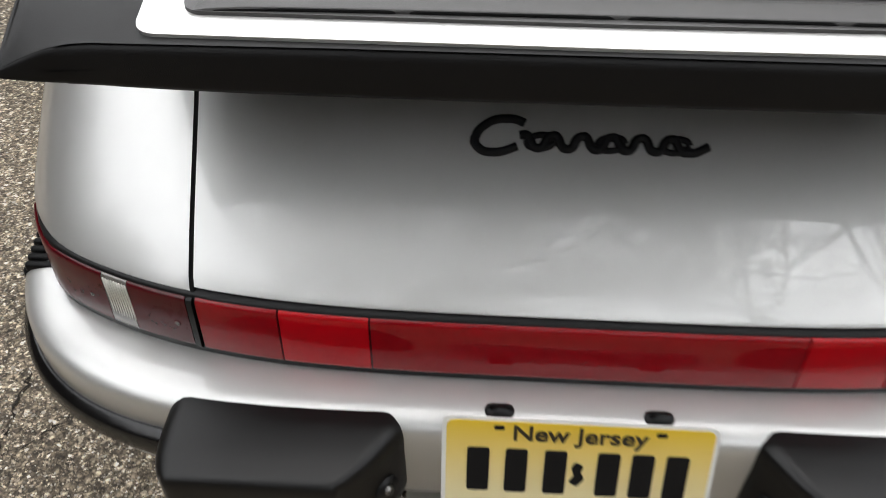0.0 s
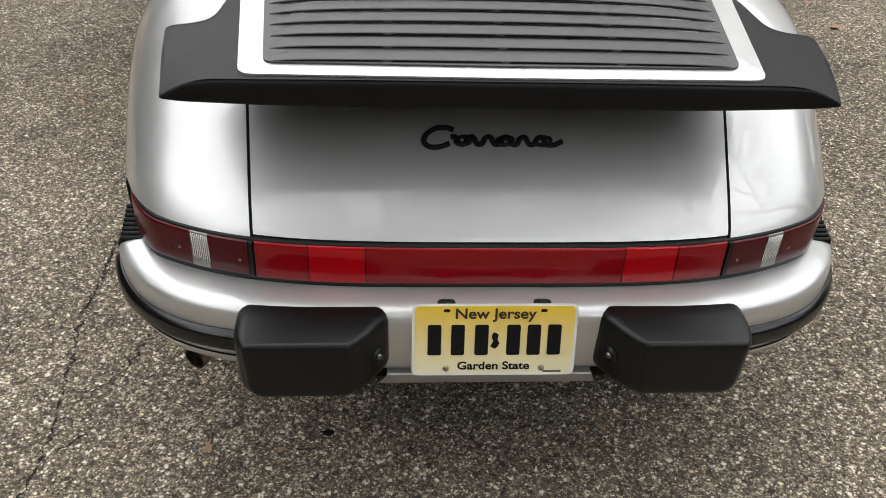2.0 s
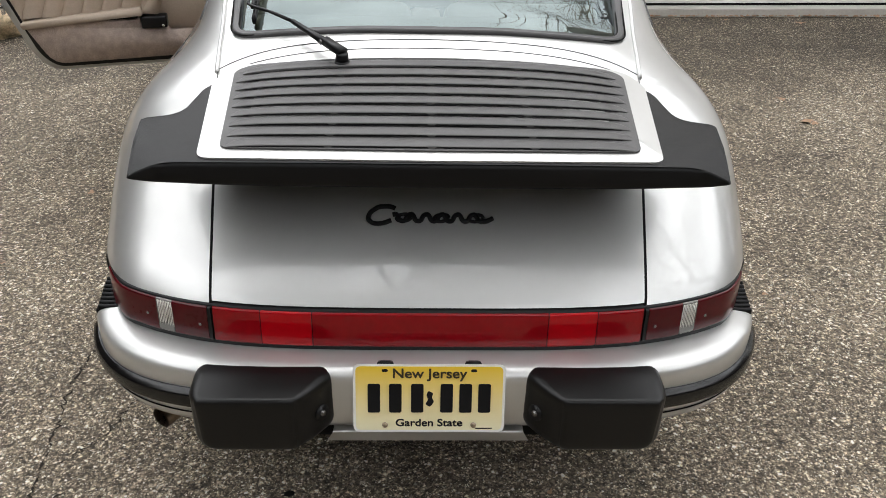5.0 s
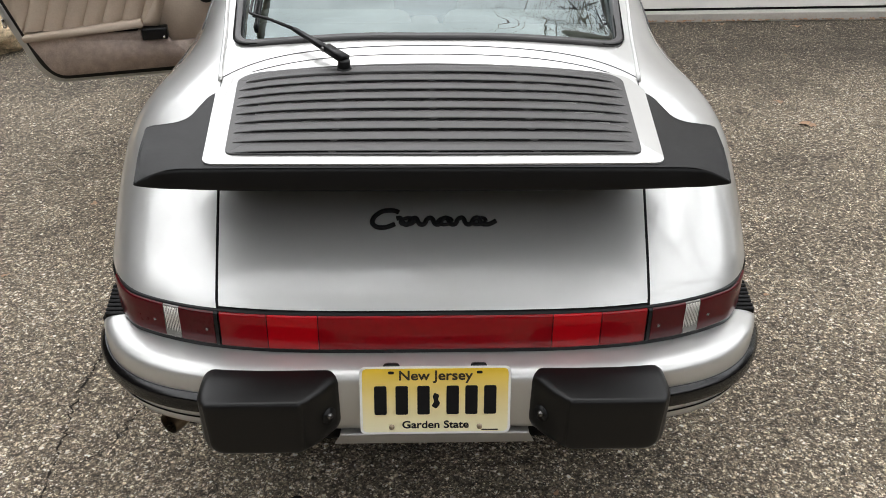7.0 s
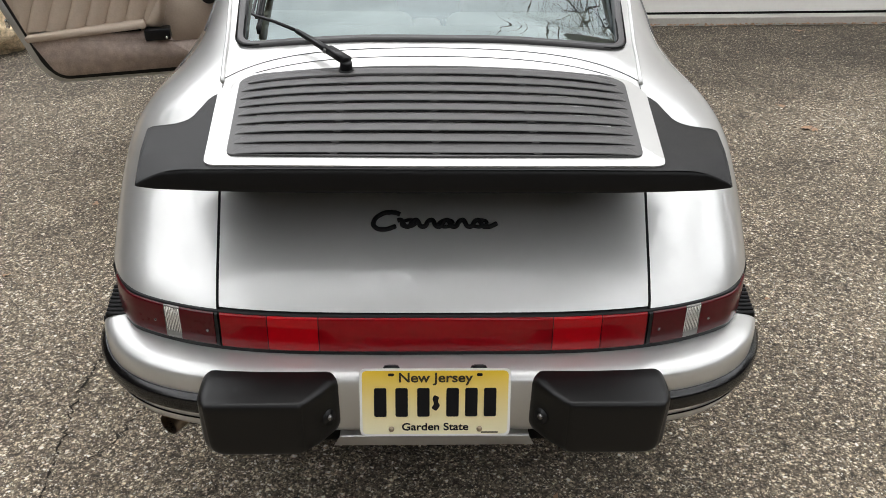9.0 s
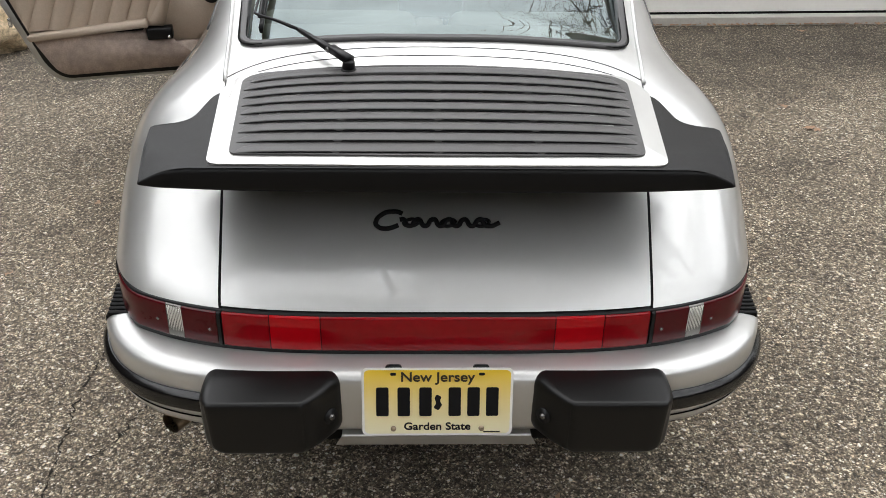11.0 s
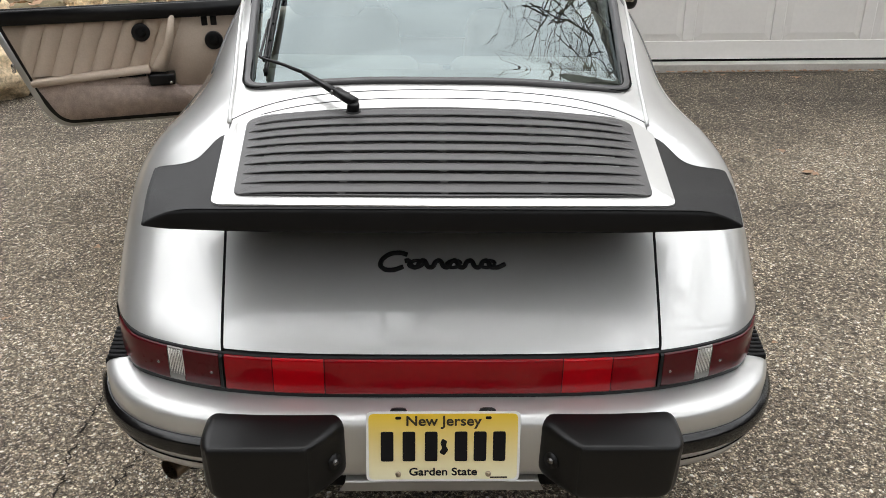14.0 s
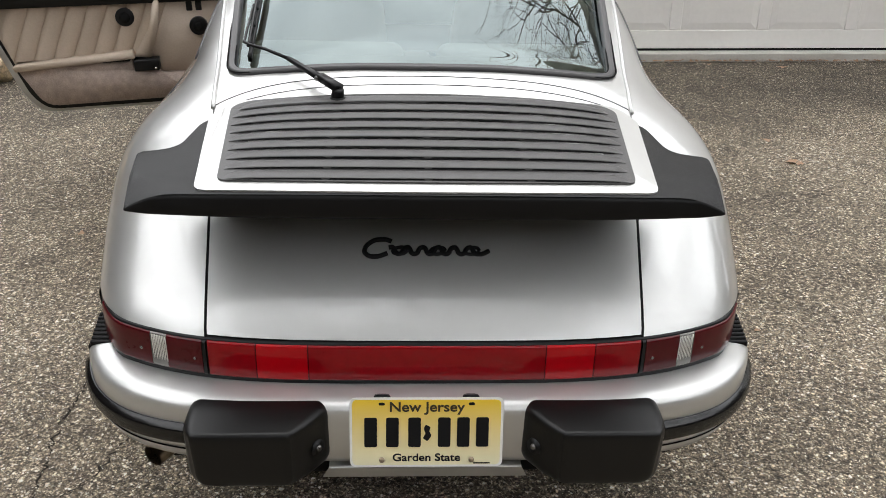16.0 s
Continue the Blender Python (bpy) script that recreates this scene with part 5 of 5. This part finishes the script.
def stone_wall():
    rng = random.Random(9)
    k = 0
    for i in range(9):
        for row in range(2):
            x = -3.28 - i * 0.42 + rng.uniform(-0.04, 0.04) - 0.18 * row
            boulder(x, 4.42 + 0.10 * i + row * 0.1, 0.16 + row * 0.33, rng.uniform(0.23, 0.28), k + 1)
            k += 1
    for i in range(8):
        boulder(-3.25 + rng.uniform(-0.05, 0.05), 4.9 + i * 0.45, 0.18, rng.uniform(0.22, 0.27), 40 + i)
    bm = bmesh.new()
    bmesh.ops.create_grid(bm, x_segments=90, y_segments=60, size=1)
    for v in bm.verts:
        x, y = -6.9 + 5.6 * v.co.x, 9.6 + 4.2 * v.co.y
        rise = min(max((-1.4 - x) / 1.6, 0), 1) * min(max((y - 5.4) / 0.8, 0), 1) if x > -3.4 else min(max((y - 4.5) / 0.5, 0), 1)
        v.co = Vector((x, y, -0.03 + 0.42 * rise + 0.06 * rise * noise.noise(Vector((x, y, 0)) * 1.4) + 0.04 * rise * noise.noise(Vector((x, y, 5)) * 7)))
    tagged(part("leafy_bank", bm, LITTER), "bank of leaf litter behind the stones", "bank", kind="structure")
    bm = bmesh.new()
    for k in range(2600):
        x, y = rng.uniform(-6.0, -1.6), rng.uniform(5.2, 8.5)
        if x > -3.4 and y < 5.6:
            continue
        rise = min(max((-1.4 - x) / 1.6, 0), 1) * min(max((y - 5.4) / 0.8, 0), 1) if x > -3.4 else 1
        s, t = rng.uniform(0.02, 0.05), rng.uniform(0, 6.3)
        z = 0.42 * rise + rng.uniform(0.0, 0.06)
        bm.faces.new([bm.verts.new((x + s * math.cos(t + q), y + s * 0.6 * math.sin(t + q), z + rng.uniform(-0.012, 0.02))) for q in (0, 1.4, 3.1, 4.5)])
    tagged(part("fallen_leaves", bm, LEAF, smooth=False), "fallen brown leaves covering the bank", "leaves", kind="stuff")
    for k in range(9):
        boulder(rng.uniform(-4.6, -2.2), rng.uniform(6.0, 7.2), 0.40, rng.uniform(0.10, 0.2), 60 + k)


crack([(-1.09, 0.95), (-1.072, 0.734), (-1.066, 0.561), (-1.046, 0.47), (-1.031, 0.383), (-1.016, 0.298), (-1.006, 0.226), (-0.992, 0.153), (-0.985, 0.02), (-1.0, -0.2)], 0.0046, 1)
crack([(-0.80, 0.60), (-0.845, 0.52), (-0.873, 0.412), (-0.888, 0.334), (-0.937, 0.28), (-0.964, 0.248), (-0.999, 0.22)], 0.0036, 2)
crack([(-0.99, 0.06), (-0.94, 0.11), (-0.90, 0.15)], 0.003, 3)
litter()
grit()
tar_spot(-0.357, 0.151, 0.017, 5)
stone_wall()


# ---- trees round the drive ----
def bare_tree(x, y, height, seed, lean=(0, 0), forks=5, taper=0.52, dense=3):
    """A leafless tree: a tapered trunk whose limbs fork down to twigs."""
    rng = random.Random(seed)
    tree = tagged(empty("bare_tree"), "tall leafless tree with fine branching twigs", "tree", "bare trees round the drive")
    trunk, crown = bmesh.new(), bmesh.new()

    def limb(p, d, length, r, depth):
        bm = trunk if depth == 0 else crown
        pts, q = [p], p.copy()
        for k in range(4):
            d = (d + Vector((rng.gauss(0, 0.13), rng.gauss(0, 0.13), rng.gauss(0.02, 0.08)))).normalized()
            q = q + d * length / 4
            pts.append(q.copy())
        sides = 8 if depth == 0 else 5 if depth < 3 else 3
        sweep(pts, lambda t: ring(r * (1 - 0.45 * t), sides), bm, up=(0.3, 0.9, 0.1), caps=False)
        if depth < forks:
            for k in range(dense if depth < 4 else dense - 1):
                at = pts[-1] if k == 0 else pts[rng.choice((2, 3, 4))]
                turn = Vector((rng.gauss(0, 1), rng.gauss(0, 1), rng.gauss(0.25, 0.5))).normalized()
                limb(at, (d + turn * rng.uniform(0.55, 0.95)).normalized(), length * rng.uniform(0.58, 0.78), r * taper, depth + 1)

    limb(Vector((0, 0, -0.1)), Vector((lean[0], lean[1], 1)).normalized(), height * 0.42, height * 0.012, 0)
    part("trunk", trunk, BARK, tree)
    part("crown", crown, BARK, tree)
    tree.matrix_world = pose(x, y, 0)
    return tree


ROUND_THE_DRIVE = (
    (9.0, 13.0, 19.0, (-0.12, -0.10), 0.56), (10.9, 12.4, 18.0, (-0.1, 0.0), 0.56), (10.4, 18.0, 19.0, (0.08, 0.0), 0.54),
    (-3.0, -7.8, 18.0, (0.04, 0.05), 0.6), (2.8, -8.4, 18.5, (-0.03, 0.05), 0.6), (0.2, -10.0, 21.0, (0.0, 0.06), 0.6),
    # the left-hand tree is unseen, added to dim what the left hip mirrors
    (6.8, -5.2, 16.0, (-0.10, 0.05), 0.58), (-10.5, -1.0, 13.0, (0.0, 0.0), 0.58),
    (-6.0, -14.0, 15.0, (0, 0), 0.56))
for i, (tx, ty, th, ln, thin) in enumerate(ROUND_THE_DRIVE):
    tree = bare_tree(tx, ty, th, 20 + i, ln, 6, thin, 4 if thin == 0.6 else 3)
    # unseen copies farther back, added to block more sky behind the tail
    if thin == 0.6:
        copy_thing(tree, pose(tx - 2.0, ty - 5.0, 0, 0, 0, 137.0 * i))
    # unseen copies at both sides, added to dim the sky over the fenders
    if i == 4:
        for sx, sy, turn in ((-10.5, 0.6, 40), (9.0, 0.4, 290)):
            copy_thing(tree, pose(sx, sy, 0, 0, 0, turn))


def far_woods():
    """Leafless woods out of view, added all round to block the low sky: ragged clumps of stems and twigs, too dense to
    count.
    """
    rng = random.Random(31)
    bm = bmesh.new()
    for k in range(3600):
        a = rng.uniform(0, 2 * math.pi)
        # placed nearer on the left to darken what the left hip mirrors
        near = radians(145) < a < radians(215)
        r = rng.uniform(11, 18) if near else rng.uniform(20, 29)
        x, y = r * math.cos(a), r * math.sin(a)
        if y > 9 and x > -1.5:
            continue
        h = rng.uniform(6.0, 10.5) if near else rng.uniform(8.0, 12.0) if y < -8 else rng.uniform(6.0, 11.0) if y < 9 else rng.uniform(8.0, 12.0)
        w = rng.uniform(0.10, 0.22)
        side = Vector((-math.sin(a), math.cos(a), 0))
        for j in range(9):
            z0 = 0 if j == 0 else h * rng.uniform(0.15, 0.8)
            lean = rng.gauss(0, 0.1) if j == 0 else rng.gauss(0, 1.0)
            length = h if j == 0 else h * rng.uniform(0.15, 0.4)
            ww = w if j == 0 else w * 0.5
            p = Vector((x, y, z0)) + side * (0 if j == 0 else rng.gauss(0, 0.5))
            q = p + (Vector((0, 0, 1)) + side * lean).normalized() * length
            vs = [bm.verts.new(p - side * ww), bm.verts.new(p + side * ww), bm.verts.new(q + side * ww * 0.2), bm.verts.new(q - side * ww * 0.2)]
            bm.faces.new(vs)
    tagged(part("far_woods", bm, BARK, smooth=False), "leafless grey woods out of view, added to block the low sky", "woods", kind="stuff")
    # a ragged ring behind the stems, added unseen to close off the low sky
    rows = []
    for a in np.linspace(radians(98), radians(380), 380):
        r = 31.0
        top = 7.0 + 1.5 * max(0.0, -math.sin(a)) ** 0.6 + 2.2 * noise.noise(Vector((a * 9, 0, 3))) + 1.3 * noise.noise(Vector((a * 40, 0, 7)))
        rows.append([(r * math.cos(a), r * math.sin(a), z) for z in (-0.5, top * 0.5, top)])
    tagged(part("backdrop", sheet(np.array(rows)), LITTER), "ragged brown ring out of view, added to block the low sky", "hillside", kind="structure")


far_woods()
